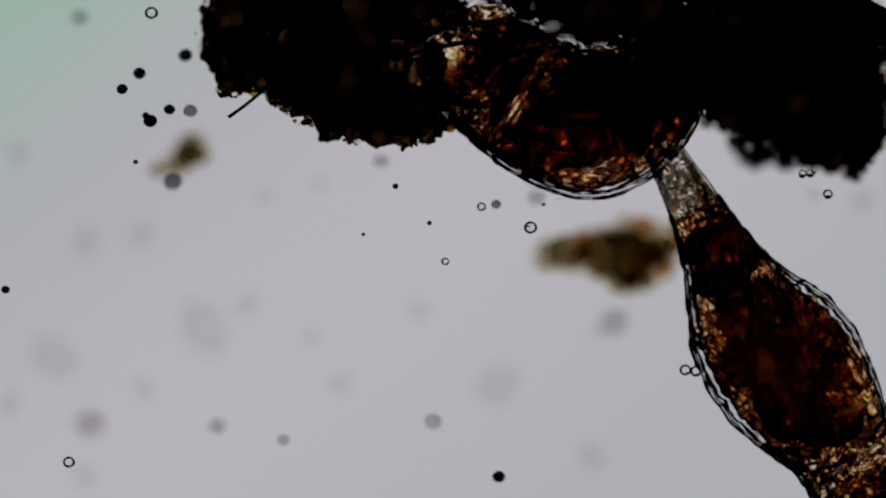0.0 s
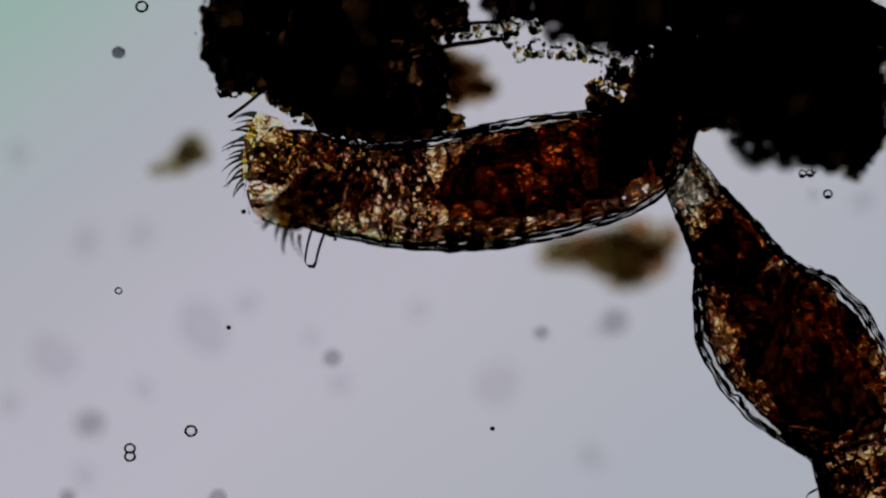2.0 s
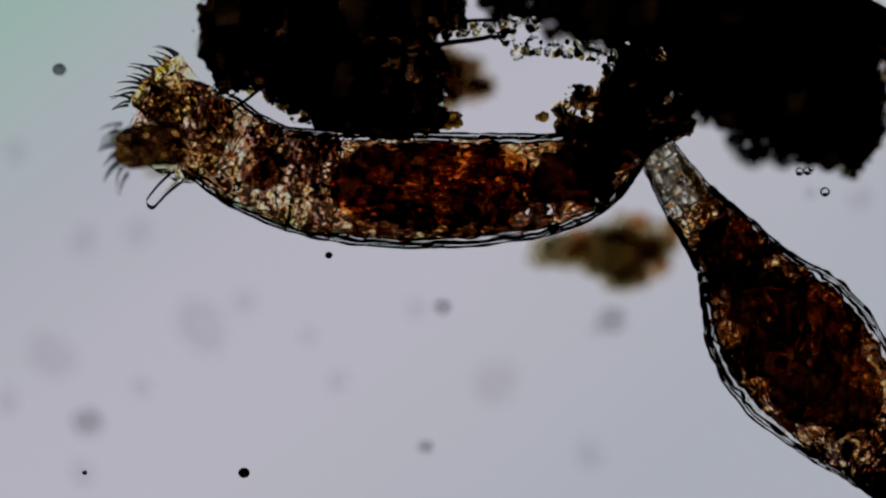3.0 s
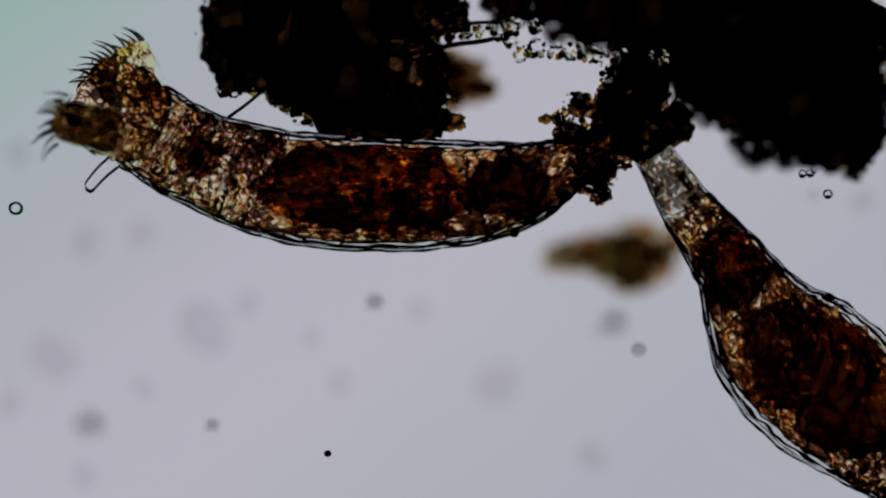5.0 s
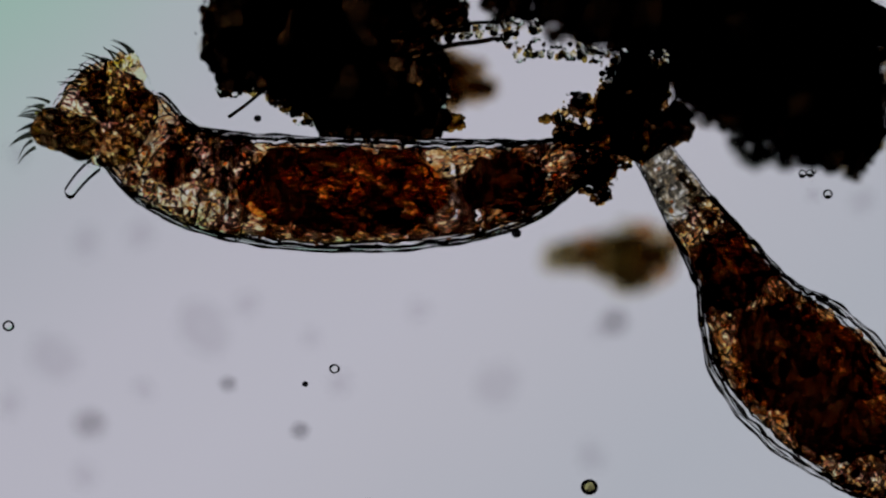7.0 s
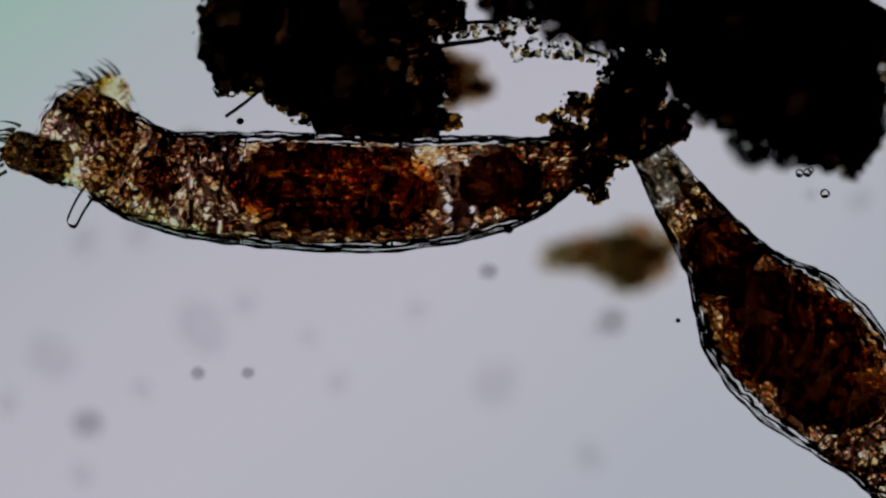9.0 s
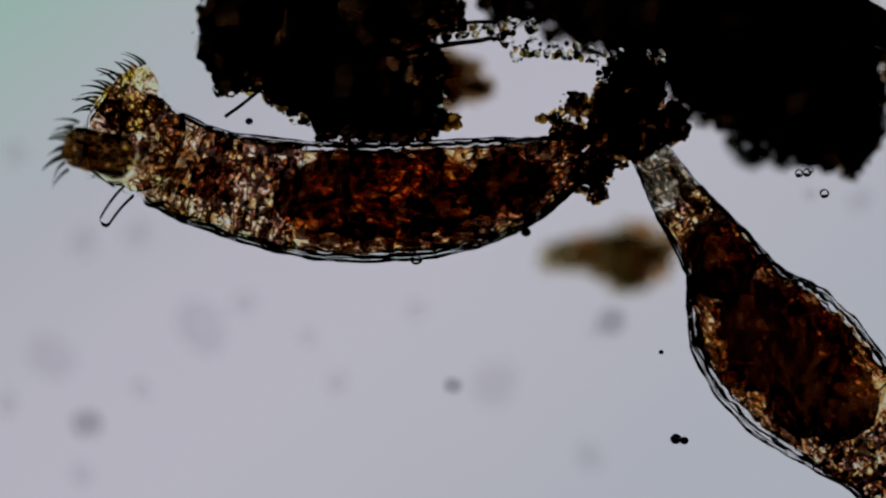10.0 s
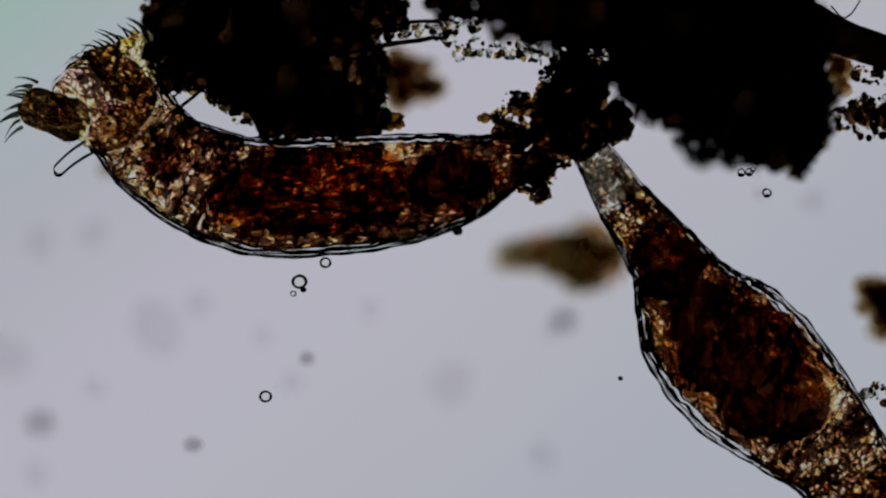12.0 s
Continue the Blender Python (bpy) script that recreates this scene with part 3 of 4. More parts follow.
riders_b.append((part("stomach", barrel(0.168, 0.083, 0.06, 2.2, 0.42, 4, 24, 36), FULLGUT, second, "dark brown granular stomach"), 3.82, 0.010))
riders_b.append((part("intestine", barrel(0.066, 0.046, 0.035, 2.8, 0.7, 8, 24, 36), FULLGUT, second, "dark brown intestine"), 2.06))
for organ, half, wide, seed in ((riders_a[-2][0], 0.194, 0.074, 13), (riders_b[-2][0], 0.176, 0.091, 14), (riders_a[-1][0], 0.076, 0.050, 15), (riders_b[-1][0], 0.068, 0.053, 16)):
    part("gut_wall", barrel(half, wide, wide * 0.6, 2.2, 0.5, seed, 24, 36), WALL, organ, "thin brown gut wall")
for k, u in enumerate((0.55, 0.9, 3.35, 3.8, 4.3, 4.75)):
    riders_a.append((ring_fold(first, u, GIRTH_A, 20 + k), u))
for k, u in enumerate((0.45, 0.92, 1.4, 4.75, 5.2)):
    riders_b.append((ring_fold(second, u, GIRTH_B, 30 + k), u))
riders_a.append((part("mastax", barrel(0.040, 0.034, 0.03, 2.2, 0.5, 17, 18, 28), JAWTISSUE, first, "dark grinding jaws in the neck"), 4.15))
head_a, head_b = build_head(first, 0.090, 0.088, 71), build_head(second, 0.062, 0.08, 73)
riders_b.append((head_b, 6.05))
lobe_a, lobe_b, feeler = lobe(first, 60, 26, 78, HEADTISSUE, 41, 13, 0.20), lobe(first, 38, 32, 96, LOBETISSUE, 57, 9, -0.04), antenna_tube(first)
feeler_b = antenna_tube(second)


# ---- debris ----
def crumb(r, seed, flat=0.55, sub=4, rough=0.30):
    """A ragged crumb with coarse and fine relief."""
    bm = lumpy(r, flat, rough, max(16, 1.2 / r), seed, sub)
    for v in bm.verts:
        d = noise.fractal(v.co * max(75, 3 / r) + Vector((seed, 0, 0)), 0.8, 2.2, 3)
        v.co += v.co.normalized() * min(0.008, r * 0.3) * d
    return bm


def clump(name, label, lumps, seed, grains, place, category="debris clump", beads=0.25, low=-0.06, high=0.01, fine=False, mass=None, tilt=0.0, thin=CORE, size=(4, 19), mats=None):
    """A clump of detritus: dark crumbs, with loose bits, grains and clear beads along its rim."""
    rng = random.Random(seed)
    base = thing(name, label, category, place)
    dark, clear, bits = [], [], []

    def outside(q, own):
        return all(math.hypot(q[0] - u, q[1] - v) > r * 0.92 for j, (u, v, r) in enumerate(lumps) if j != own)

    for k, (u, v, r) in enumerate(lumps):
        z = rng.uniform(low, high) - max(0.0, 130 - v - 0.2 * (u - 400)) * tilt
        if fine:
            if r > 20 and mats is None:
                part("crumb", crumb(r * 0.72 / 1000, seed + k, 0.5), BROWNMASS, base, at=Matrix.Translation(chart(u, v, z - 0.03) - place))
            for q in range(max(int(r * r / 105), 2)):
                a, d = rng.uniform(0, 2 * math.pi), r * rng.random() ** 0.5
                bits.append((u + math.cos(a) * d, v + math.sin(a) * d, z + rng.uniform(-0.04, 0.02), rng.uniform(*size)))
        else:
            part("crumb", crumb(r / 1000, seed + k), (mass or CORE) if r > 35 else (thin if v < 140 else mass or CORE), base, at=Matrix.Translation(chart(u, v, z) - place))
            for q in range(int(r * 0.22)):
                a, d = rng.uniform(0, 2 * math.pi), r * rng.gauss(0.98, 0.07)
                spot = (u + math.cos(a) * d, v + math.sin(a) * d)
                if v > -30 and outside(spot, k):
                    bits.append((*spot, z + rng.uniform(-0.03, 0.05), rng.uniform(4, 10)))
        for _ in range(int(grains * r)):
            a = rng.uniform(0, 2 * math.pi)
            d = r * rng.gauss(1.0, 0.10)
            spot = (u + math.cos(a) * d, v + math.sin(a) * d)
            if outside(spot, k):
                grain = (chart(*spot, z + rng.uniform(-0.03, 0.04)) - place, rng.choice((2, 2.5, 3, 3, 4, 5, 7)) / 1000, 0.8)
                (clear if rng.random() < beads else dark).append(grain)
    for q, (u, v, z, r) in enumerate(bits):
        part("crumb", crumb(r / 1000, seed + 300 + q, 0.8, 3, 0.62), (mats or (DEBRIS, TANBIT, CORE, DEBRIS, TANBIT))[q % (len(mats) if mats else 5)] if fine else DEBRIS, base, at=Matrix.Translation(chart(u, v, z) - place) @ pose(0, 0, 0, 0, 0, q * 47))
    tagged(part("grain_rim", scatter(dark, 2), GRAIN, base, "small olive and black grains"), kind="stuff")
    tagged(part("bead_rim", scatter(clear, 2), CLEARCELL, base, "clear refracting beads"), kind="stuff")
    return base


LEFT_LUMPS = [(430, 45, 72), (520, 60, 95), (610, 32, 92), (728, -4, 56), (585, 140, 84), (680, 182, 52), (530, 135, 62), (455, 112, 46), (412, 92, 46),
              (730, 195, 42), (650, 196, 36), (605, 197, 24), (690, 204, 29), (585, 220, 26), (625, 227, 26), (670, 231, 26), (715, 233, 26), (752, 227, 25), (772, 205, 22), (405, 150, 20), (500, -110, 130), (700, -110, 120), (660, 112, 30), (445, 150, 10),
              (494, 162, 18), (560, 190, 17), (765, 125, 28), (770, 165, 24), (740, 130, 30), (700, 72, 32), (736, 84, 28), (768, 98, 20), (692, 110, 32), (680, 35, 34), (715, 45, 26), (785, 8, 30), (770, 38, 22), (800, 12, 24), (812, 34, 16), (762, 60, 16), (745, 70, 18), (796, 44, 14)]
RIGHT_LUMPS = [(906, -20, 44), (880, 0, 26), (892, 22, 20), (918, 30, 14), (985, 0, 58), (1060, 20, 68), (1180, 30, 105), (1300, 60, 150), (1440, 60, 120), (1330, 160, 86), (1430, 190, 98), (1490, 190, 66),
               (1250, 150, 62), (1480, 262, 44), (1430, 245, 42), (1196, 96, 58), (1000, -110, 120), (1250, -120, 150), (1450, -110, 150), (1490, 90, 62),
               (925, 22, 16), (985, 62, 16), (1040, 66, 18), (1085, 74, 14), (878, 34, 12), (1140, 74, 26), (1390, 275, 22), (1510, 300, 18), (1540, 250, 16), (1536, 108, 36), (1545, 165, 38), (1526, 55, 40), (1538, 215, 36), (1512, 140, 60), (1542, 236, 30), (1522, 268, 28)]
SMALL_LUMPS = [(1130, 165, 66), (1085, 225, 58), (1150, 220, 48), (1050, 290, 36), (1062, 318, 24), (1018, 240, 28), (1022, 190, 24), (1128, 120, 32), (1190, 215, 30),
               (1105, 265, 30), (1000, 205, 13), (1084, 156, 18), (1062, 345, 10), (1030, 315, 14), (1145, 265, 18)]
clump("debris_clump", "nearly black detritus mass with grainy ragged edge", LEFT_LUMPS, 11, 1.6, chart(600, 60), low=-0.12, high=0.0, mass=MOTTLED, thin=BROWNMASS, tilt=0.0022)
clump("debris_clump", "large black detritus mass with ragged grainy edge", RIGHT_LUMPS, 47, 1.4, chart(1300, 60), low=-0.85, high=-0.5, mass=BLACK)
small = clump("debris_clump", "small dark brown grainy clump at the rotifer's foot", SMALL_LUMPS, 83, 1.0, chart(1100, 220), fine=True)
clump("debris_clump", "little dark grainy crumbs beside the large detritus", [(1642, 206, 30), (1676, 210, 34), (1616, 206, 22), (1632, 132, 13), (1650, 134, 14), (1674, 138, 16), (1590, 205, 10), (1600, 222, 10), (1640, 226, 20), (1700, 205, 34)], 131, 1.6, chart(1630, 180), fine=True, size=(3, 9))
clump("debris_clump", "tiny pale grainy crumb in open water", [(1645, 700, 7), (1660, 690, 10), (1674, 702, 12), (1634, 704, 5)], 151, 1.5, chart(1655, 692), beads=0.6, fine=True, size=(3, 6), mats=(PALEBIT, TANBIT, PALEBIT, DEBRIS))


clump("debris_clump", "pale yellowish grains fringing the dark debris", [(886, 58, 12), (906, 46, 13), (950, 46, 10), (795, 62, 7), (822, 58, 8), (848, 54, 8), (870, 50, 7), (905, 72, 11), (922, 96, 12), (950, 84, 14), (985, 93, 12), (1015, 92, 14), (1045, 98, 12), (1075, 106, 14),
      (1095, 124, 15), (1112, 104, 16), (1140, 108, 15), (1165, 100, 13), (1085, 145, 10)], 171, 1.5, chart(1030, 95), beads=0.55, fine=True, size=(3, 8), mats=(PALEBIT, TANBIT, PALEBIT, PALEBIT, DEBRIS))


def fibre(name, label, pts, radius, mat, taper=0.5):
    """A bent fibre through a few places, round in section."""
    bm = bmesh.new()
    prev = None
    n = 24
    js = [np.array(p, float) for p in pts]
    for j in range(n + 1):
        f = j / n
        p, d = along(js, f * (len(js) - 1))
        side = Vector((d[1], d[0], 0)).normalized()
        r = radius / 1000 * (1 - taper * f) * (1 + 0.12 * noise.noise(Vector((f * 9, radius, 0))))
        c = chart(p[0], p[1])
        ring = [bm.verts.new(c + side * math.cos(k * math.pi / 5) * r + Vector((0, 0, math.sin(k * math.pi / 5) * r))) for k in range(10)]
        if prev:
            for q in range(10):
                bm.faces.new((prev[q], prev[(q + 1) % 10], ring[(q + 1) % 10], ring[q]))
        else:
            bm.faces.new(ring[::-1])
        prev = ring
    bm.faces.new(prev)
    bmesh.ops.recalc_face_normals(bm, faces=bm.faces)
    mid = chart(*pts[len(pts) // 2])
    bmesh.ops.translate(bm, verts=bm.verts, vec=-mid)
    return tagged(part(name, bm, mat, None, at=Matrix.Translation(mid)), label, "fibre", "plant fibres")


fibre("plant_fibre", "short dark splinter sticking out of the debris", [(404, 208), (432, 188), (462, 164)], 3.2, CORE, 0.1)
fibre("plant_fibre", "long thin dark curved fibre crossing the debris gap", [(640, 95), (720, 96), (800, 80), (860, 72), (905, 58)], 5, CORE, 0.2)
fibre("plant_fibre", "thin dark fibre above the debris gap", [(690, 68), (760, 60), (830, 42), (890, 40)], 4, CORE, 0.2)
fibre("plant_fibre", "thick dark curved stalk reaching past the debris", [(1480, 0), (1545, 38), (1615, 75), (1760, 120)], 33, BLACK, 0.1)
fibre("plant_fibre", "hair-thin pale fibre beside the dark stalk", [(1578, 12), (1598, 33), (1613, 28), (1626, 10), (1634, -6)], 1.8, CILIA, 0.3)


def floc(name, label, category, lumps, z, mat, seed, group="", other=None):
    """A loose floc of soft crumbs below the focal plane."""
    s = 1 - z / HIGH
    rng = random.Random(seed)
    place = chart(lumps[0][0], lumps[0][1], z)
    base = thing(name, label, category, place, group)
    for k, (u, v, r) in enumerate(lumps):
        for q in range(max(int(r * r / 42), 4)):
            a, d = rng.uniform(0, 2 * math.pi), r * rng.random() ** 0.5 * 0.85
            bit = chart(u + math.cos(a) * d, v + math.sin(a) * d, z + rng.uniform(-0.2, 0.2)) - place
            part("crumb", crumb(rng.uniform(8, 15) / 1000 * s, seed + k * 30 + q, 0.8, 3), other if other and k % 3 == 1 and q % 2 else mat, base, at=Matrix.Translation(bit))
    return base


foot_floc = floc("algal_floc", "olive brown blurred floc floating under the foot", "algal floc",
     [(1128, 460, 52), (1154, 474, 40), (1116, 488, 38), (1078, 448, 42), (1145, 428, 36), (1105, 426, 32), (1176, 450, 28), (1042, 446, 36), (1012, 454, 34), (986, 460, 26), (1194, 424, 24), (1072, 474, 28)], -2.0, HAZEL, 5, other=RUSTFLOC)
floc("algal_floc", "small olive brown floc drifting in the water", "algal floc", [(340, 268, 30), (325, 278, 24), (355, 264, 20), (300, 294, 12), (278, 300, 8)], -1.6, HAZEL, 19)
floc("algal_floc", "brown translucent floc against the dark debris", "algal floc", [(822, 150, 32), (846, 166, 22), (800, 168, 26), (812, 122, 24), (846, 124, 14), (784, 128, 28), (858, 148, 20), (775, 150, 22), (790, 102, 16)], -1.25, BROWNFLOC, 32)
floc("algal_floc", "dark blurred floc under the large debris", "algal floc", [(1332, 262, 30), (1354, 274, 26), (1312, 254, 22), (1376, 280, 18), (1340, 286, 16)], -1.15, GREYFLOC, 45)
floc("algal_floc", "yellowish fuzzy floc at the edge of dark debris", "algal floc", [(380, 25, 16), (374, 55, 12), (390, 5, 14), (368, 90, 9)], -0.7, HAZEL, 61)
floc("algal_floc", "dark olive blurred floc in open water", "algal floc", [(1642, 540, 32), (1660, 580, 28), (1638, 508, 22), (1680, 545, 36), (1660, 520, 26)], -1.1, BROWNFLOC, 52)
floc("algal_floc", "orange brown soft floc beside the dark stalk", "algal floc", [(1580, 108, 18), (1590, 130, 18), (1594, 154, 12), (1570, 92, 12)], -0.3, BROWNFLOC, 77)

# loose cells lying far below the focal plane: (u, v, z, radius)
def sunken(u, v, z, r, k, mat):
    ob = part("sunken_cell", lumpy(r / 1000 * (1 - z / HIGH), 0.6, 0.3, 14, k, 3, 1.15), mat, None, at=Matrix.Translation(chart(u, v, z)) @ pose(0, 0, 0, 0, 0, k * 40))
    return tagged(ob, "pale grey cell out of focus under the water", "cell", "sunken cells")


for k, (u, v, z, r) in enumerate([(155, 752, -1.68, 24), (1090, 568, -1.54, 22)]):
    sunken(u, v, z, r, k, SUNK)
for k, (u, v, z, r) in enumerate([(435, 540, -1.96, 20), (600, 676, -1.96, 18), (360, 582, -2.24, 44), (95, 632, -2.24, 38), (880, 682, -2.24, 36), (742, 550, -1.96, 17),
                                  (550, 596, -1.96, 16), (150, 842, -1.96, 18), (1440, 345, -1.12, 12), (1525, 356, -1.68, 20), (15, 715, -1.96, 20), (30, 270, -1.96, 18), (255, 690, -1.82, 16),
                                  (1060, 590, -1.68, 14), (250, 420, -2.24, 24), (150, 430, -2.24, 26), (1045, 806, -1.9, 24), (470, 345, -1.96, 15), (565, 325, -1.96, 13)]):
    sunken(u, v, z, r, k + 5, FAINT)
def cell_wall(cell, r, stretch=1.0):
    """A thick dark ring in a round cell, drawing the rim that refraction darkens."""
    bm = bmesh.new()
    loops = []
    for k in range(20):
        a = 2 * math.pi * k / 20
        t = r * 0.25 * (1 + 0.35 * noise.noise(Vector((math.cos(a), math.sin(a), r * 900))))
        out = Vector((math.cos(a), math.sin(a), 0))
        loops.append([bm.verts.new((out.x * (r * 0.84 + math.cos(b) * t) * stretch, out.y * (r * 0.84 + math.cos(b) * t), math.sin(b) * t)) for b in (0, 1.26, 2.51, 3.77, 5.03)])
    for k in range(20):
        p, q = loops[k], loops[(k + 1) % 20]
        for j in range(5):
            bm.faces.new((p[j], p[(j + 1) % 5], q[(j + 1) % 5], q[j]))
    return part("cell_wall", bm, EDGEFOLD, cell, "dark ring drawing the cell's refracted rim")


for u, v, r in [(1420, 308, 7), (1434, 307, 7), (1465, 344, 8), (1440, 303, 5)]:
    ob = part("resting_bead", lumpy(r / 1000, 1, 0.04, 20, u, 3), CLEARCELL, None, at=Matrix.Translation(chart(u, v)))
    cell_wall(ob, r / 1000)
    tagged(ob, "clear bead resting beside the dark debris", "bead", "resting beads")
for u, v, r in [(806, 214, 14), (796, 224, 11), (815, 222, 9), (968, 211, 9), (958, 212, 6)]:
    ob = part("debris_grain", crumb(r / 1000, u + r, 0.8, 3), AMBER, None, at=Matrix.Translation(chart(u, v)))
    tagged(ob, "single amber and black grain beside the debris", "grain", "single grains")


# ---- drifting cells: kind, radius, depth, then rows of (seconds, u, v) ----
def drifter(kind, r, z, *rows):
    s = 1 - z / HIGH
    mat = {"dark": DARKCELL, "dusk": DARKFLOC, "clear": CLEARCELL, "haze": HAZE, "olive": OLIVECELL}[kind]
    label = {"olive": "small olive cell with dark rim, drifting", "dusk": "soft dark grey cell drifting in the water", "dark": "small dark round cell drifting in the water", "clear": "small clear cell with dark rim, drifting", "haze": "blurred grey cell drifting under the focus"}[kind]
    ob = part("drifting_cell", lumpy(r / 1000 * s, 0.9, 0.07, 40, len(DRIFT), 3, 1.12), mat)
    if kind in ("clear", "olive"):
        cell_wall(ob, r / 1000, 1.1)
    tagged(ob, label, "cell", "drifting cells")
    DRIFT.append((ob, z, rows))


DRIFT = []
drifter("clear", 10, 0, (0, 268, 23), (0.5, 273, 20), (1, 271, 17), (1.5, 263, 13), (2, 251, 12), (3, 200, -60))
drifter("dark", 10, -0.15, (0, 247, 130), (0.5, 248, 124), (1, 242, 116), (1.5, 216, 109), (1.9, 60, 60), (2.1, -60, 40))
drifter("dark", 9, 0, (0, 216, 158), (0.5, 209, 150), (1, 193, 139), (1.5, 153, 132), (1.9, -60, 110))
drifter("dark", 9, -0.1, (0, 300, 194), (0.5, 292, 188), (1, 270, 183), (1.5, 208, 181), (1.95, -60, 150))
drifter("dusk", 11, -0.2, (0, 337, 196), (0.5, 335, 191), (1, 322, 182), (1.5, 285, 175), (2, 210, 93), (2.5, 165, 115), (3, 110, 127), (3.2, 54, 84), (3.7, -80, 20))
drifter("dark", 11, 0, (0, 266, 214), (0.5, 254, 208), (1, 225, 203), (1.5, 158, 197), (1.95, -60, 190))
drifter("dark", 6, 0, (0, 258, 205), (0.5, 248, 200), (1, 221, 192), (1.5, 160, 180), (1.95, -60, 170))
drifter("dusk", 15, -0.49, (0, 306, 322), (0.5, 286, 311), (1, 243, 302), (1.5, 140, 290), (1.9, -60, 280))
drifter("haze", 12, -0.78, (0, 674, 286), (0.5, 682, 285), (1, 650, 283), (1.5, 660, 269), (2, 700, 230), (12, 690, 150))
drifter("dark", 11, -0.35, (0, 328, 98), (1, 335, 100), (1.5, 333, 102), (2.2, 380, 90), (12, 430, 60))
drifter("haze", 14, -0.90, (0, 141, 32), (1, 139, 29), (1.5, 130, 31), (2.1, 20, -60))
drifter("haze", 14, -0.5, (0, 767, 746), (0.5, 665, 786), (1, 567, 853), (1.5, 498, 852), (2, 386, 880), (2.5, 280, 960))
drifter("haze", 13, -0.90, (0, 384, 755), (0.5, 302, 779), (1, 236, 805), (1.5, 179, 835), (2, 120, 880), (2.6, 60, 960))
drifter("haze", 10, -0.42, (0, 501, 779), (0.5, 400, 824), (0.9, 335, 861), (1.5, 240, 960))
drifter("clear", 9, 0, (0, 1213, 655), (0.5, 970, 667), (1, 668, 736), (1.5, 469, 778), (2, 230, 794), (2.5, 42, 802), (2.9, -100, 812))
drifter("clear", 9, 0, (0, 1232, 657), (0.5, 990, 671), (1, 687, 738), (1.5, 486, 784), (2, 230, 808), (2.5, 54, 812), (2.9, -88, 818))
drifter("dark", 9, -0.05, (0, 1340, 560), (0.5, 1290, 540), (1, 1147, 555), (1.5, 1063, 760), (1.75, 930, 850), (2.1, 800, 960))
drifter("dark", 10, -0.2, (0, 883, 844), (0.3, 780, 900), (0.6, 700, 960))
drifter("dark", 4, 0, (0, 1180, 430), (1, 1120, 470), (1.5, 1027, 591), (1.7, 982, 637), (2.6, 700, 960))
drifter("clear", 10, 0, (0, 939, 403), (0.5, 832, 511), (1, 677, 565), (1.5, 597, 614), (2, 338, 763), (2.3, 200, 830), (2.7, -60, 930))
drifter("clear", 6, 0, (0, 788, 463), (0.5, 622, 461), (1, 482, 473), (1.5, 390, 452), (2, 210, 515), (2.5, -60, 560))
drifter("dark", 4, 0, (0, 760, 395), (0.5, 640, 300), (1.2, 600, 380), (2, 405, 580), (2.5, 32, 412), (2.8, -100, 360))
drifter("dark", 4, 0, (0, 600, 150), (1.8, 560, 330), (2.2, 299, 443), (2.5, 289, 594), (3, 155, 841), (3.3, 90, 960))
drifter("dark", 9, 0, (0, 640, 150), (1.8, 600, 340), (2.3, 545, 492), (2.5, 570, 615), (3, 437, 841), (3.4, 380, 960))
drifter("haze", 15, -0.78, (0, 700, 160), (1.2, 720, 380), (1.6, 671, 488), (2, 588, 634), (2.5, 443, 787), (2.8, 360, 850), (3.2, 270, 960))
drifter("haze", 12, -0.78, (0, 1120, 455), (1.5, 1030, 480), (2, 958, 590), (2.5, 855, 680), (3, 758, 795), (3.2, 728, 822), (3.7, 650, 960))
drifter("dark", 6, 0, (0, 650, 180), (2.5, 600, 360), (3, 587, 456), (3.5, 610, 700), (4, 640, 960))
drifter("haze", 14, -0.78, (0, 950, 350), (0.4, 940, 345), (1, 930, 300), (2.5, 800, 400), (3, 788, 548), (3.2, 773, 557), (3.8, 740, 480), (4.8, 672, 518), (5.5, 644, 579), (6, 613, 616),
        (6.5, 581, 678), (7, 531, 763), (7.2, 511, 789), (7.8, 430, 960))
drifter("haze", 12, -0.45, (0, 1330, 560), (4.4, 1320, 600), (4.8, 1187, 612), (5, 1130, 619), (5.5, 1014, 652), (6, 882, 681), (6.5, 769, 760), (6.9, 683, 864), (7.3, 600, 960))
drifter("haze", 11, -0.67, (0, 640, 120), (3.25, 640, 120), (3.7, 560, 330), (4.2, 470, 640), (5, 375, 753), (5.5, 335, 797), (6, 294, 827), (6.5, 245, 861), (7.2, 180, 960))
drifter("dark", 5, 0, (0, 700, 120), (3.3, 700, 120), (4, 690, 340), (4.9, 670, 400), (5.4, 656, 470), (6, 582, 472), (6.5, 599, 527), (7, 540, 680), (7.6, 460, 960))
drifter("clear", 8, 0, (0, 560, 100), (3.3, 560, 100), (4, 600, 340), (5.8, 600, 420), (6.0, 600, 470), (6.5, 618, 498), (7, 592, 653), (7.2, 568, 694), (7.9, 450, 960))
drifter("haze", 13, -0.78, (0, 480, 90), (3.3, 480, 90), (4, 480, 330), (6, 470, 380), (6.5, 448, 538), (7, 404, 680), (7.2, 371, 718), (7.8, 250, 960))
drifter("clear", 9, 0, (0, 520, 60), (3.3, 520, 80), (4.5, 380, 280), (5.6, 360, 300), (6.0, 333, 362), (6.15, 280, 430), (6.5, 109, 546), (7, 15, 577), (7.3, -80, 600))
drifter("olive", 13, 0, (0, 1800, 860), (6.1, 1700, 860), (6.5, 1390, 858), (7, 1043, 862), (7.4, 800, 960))
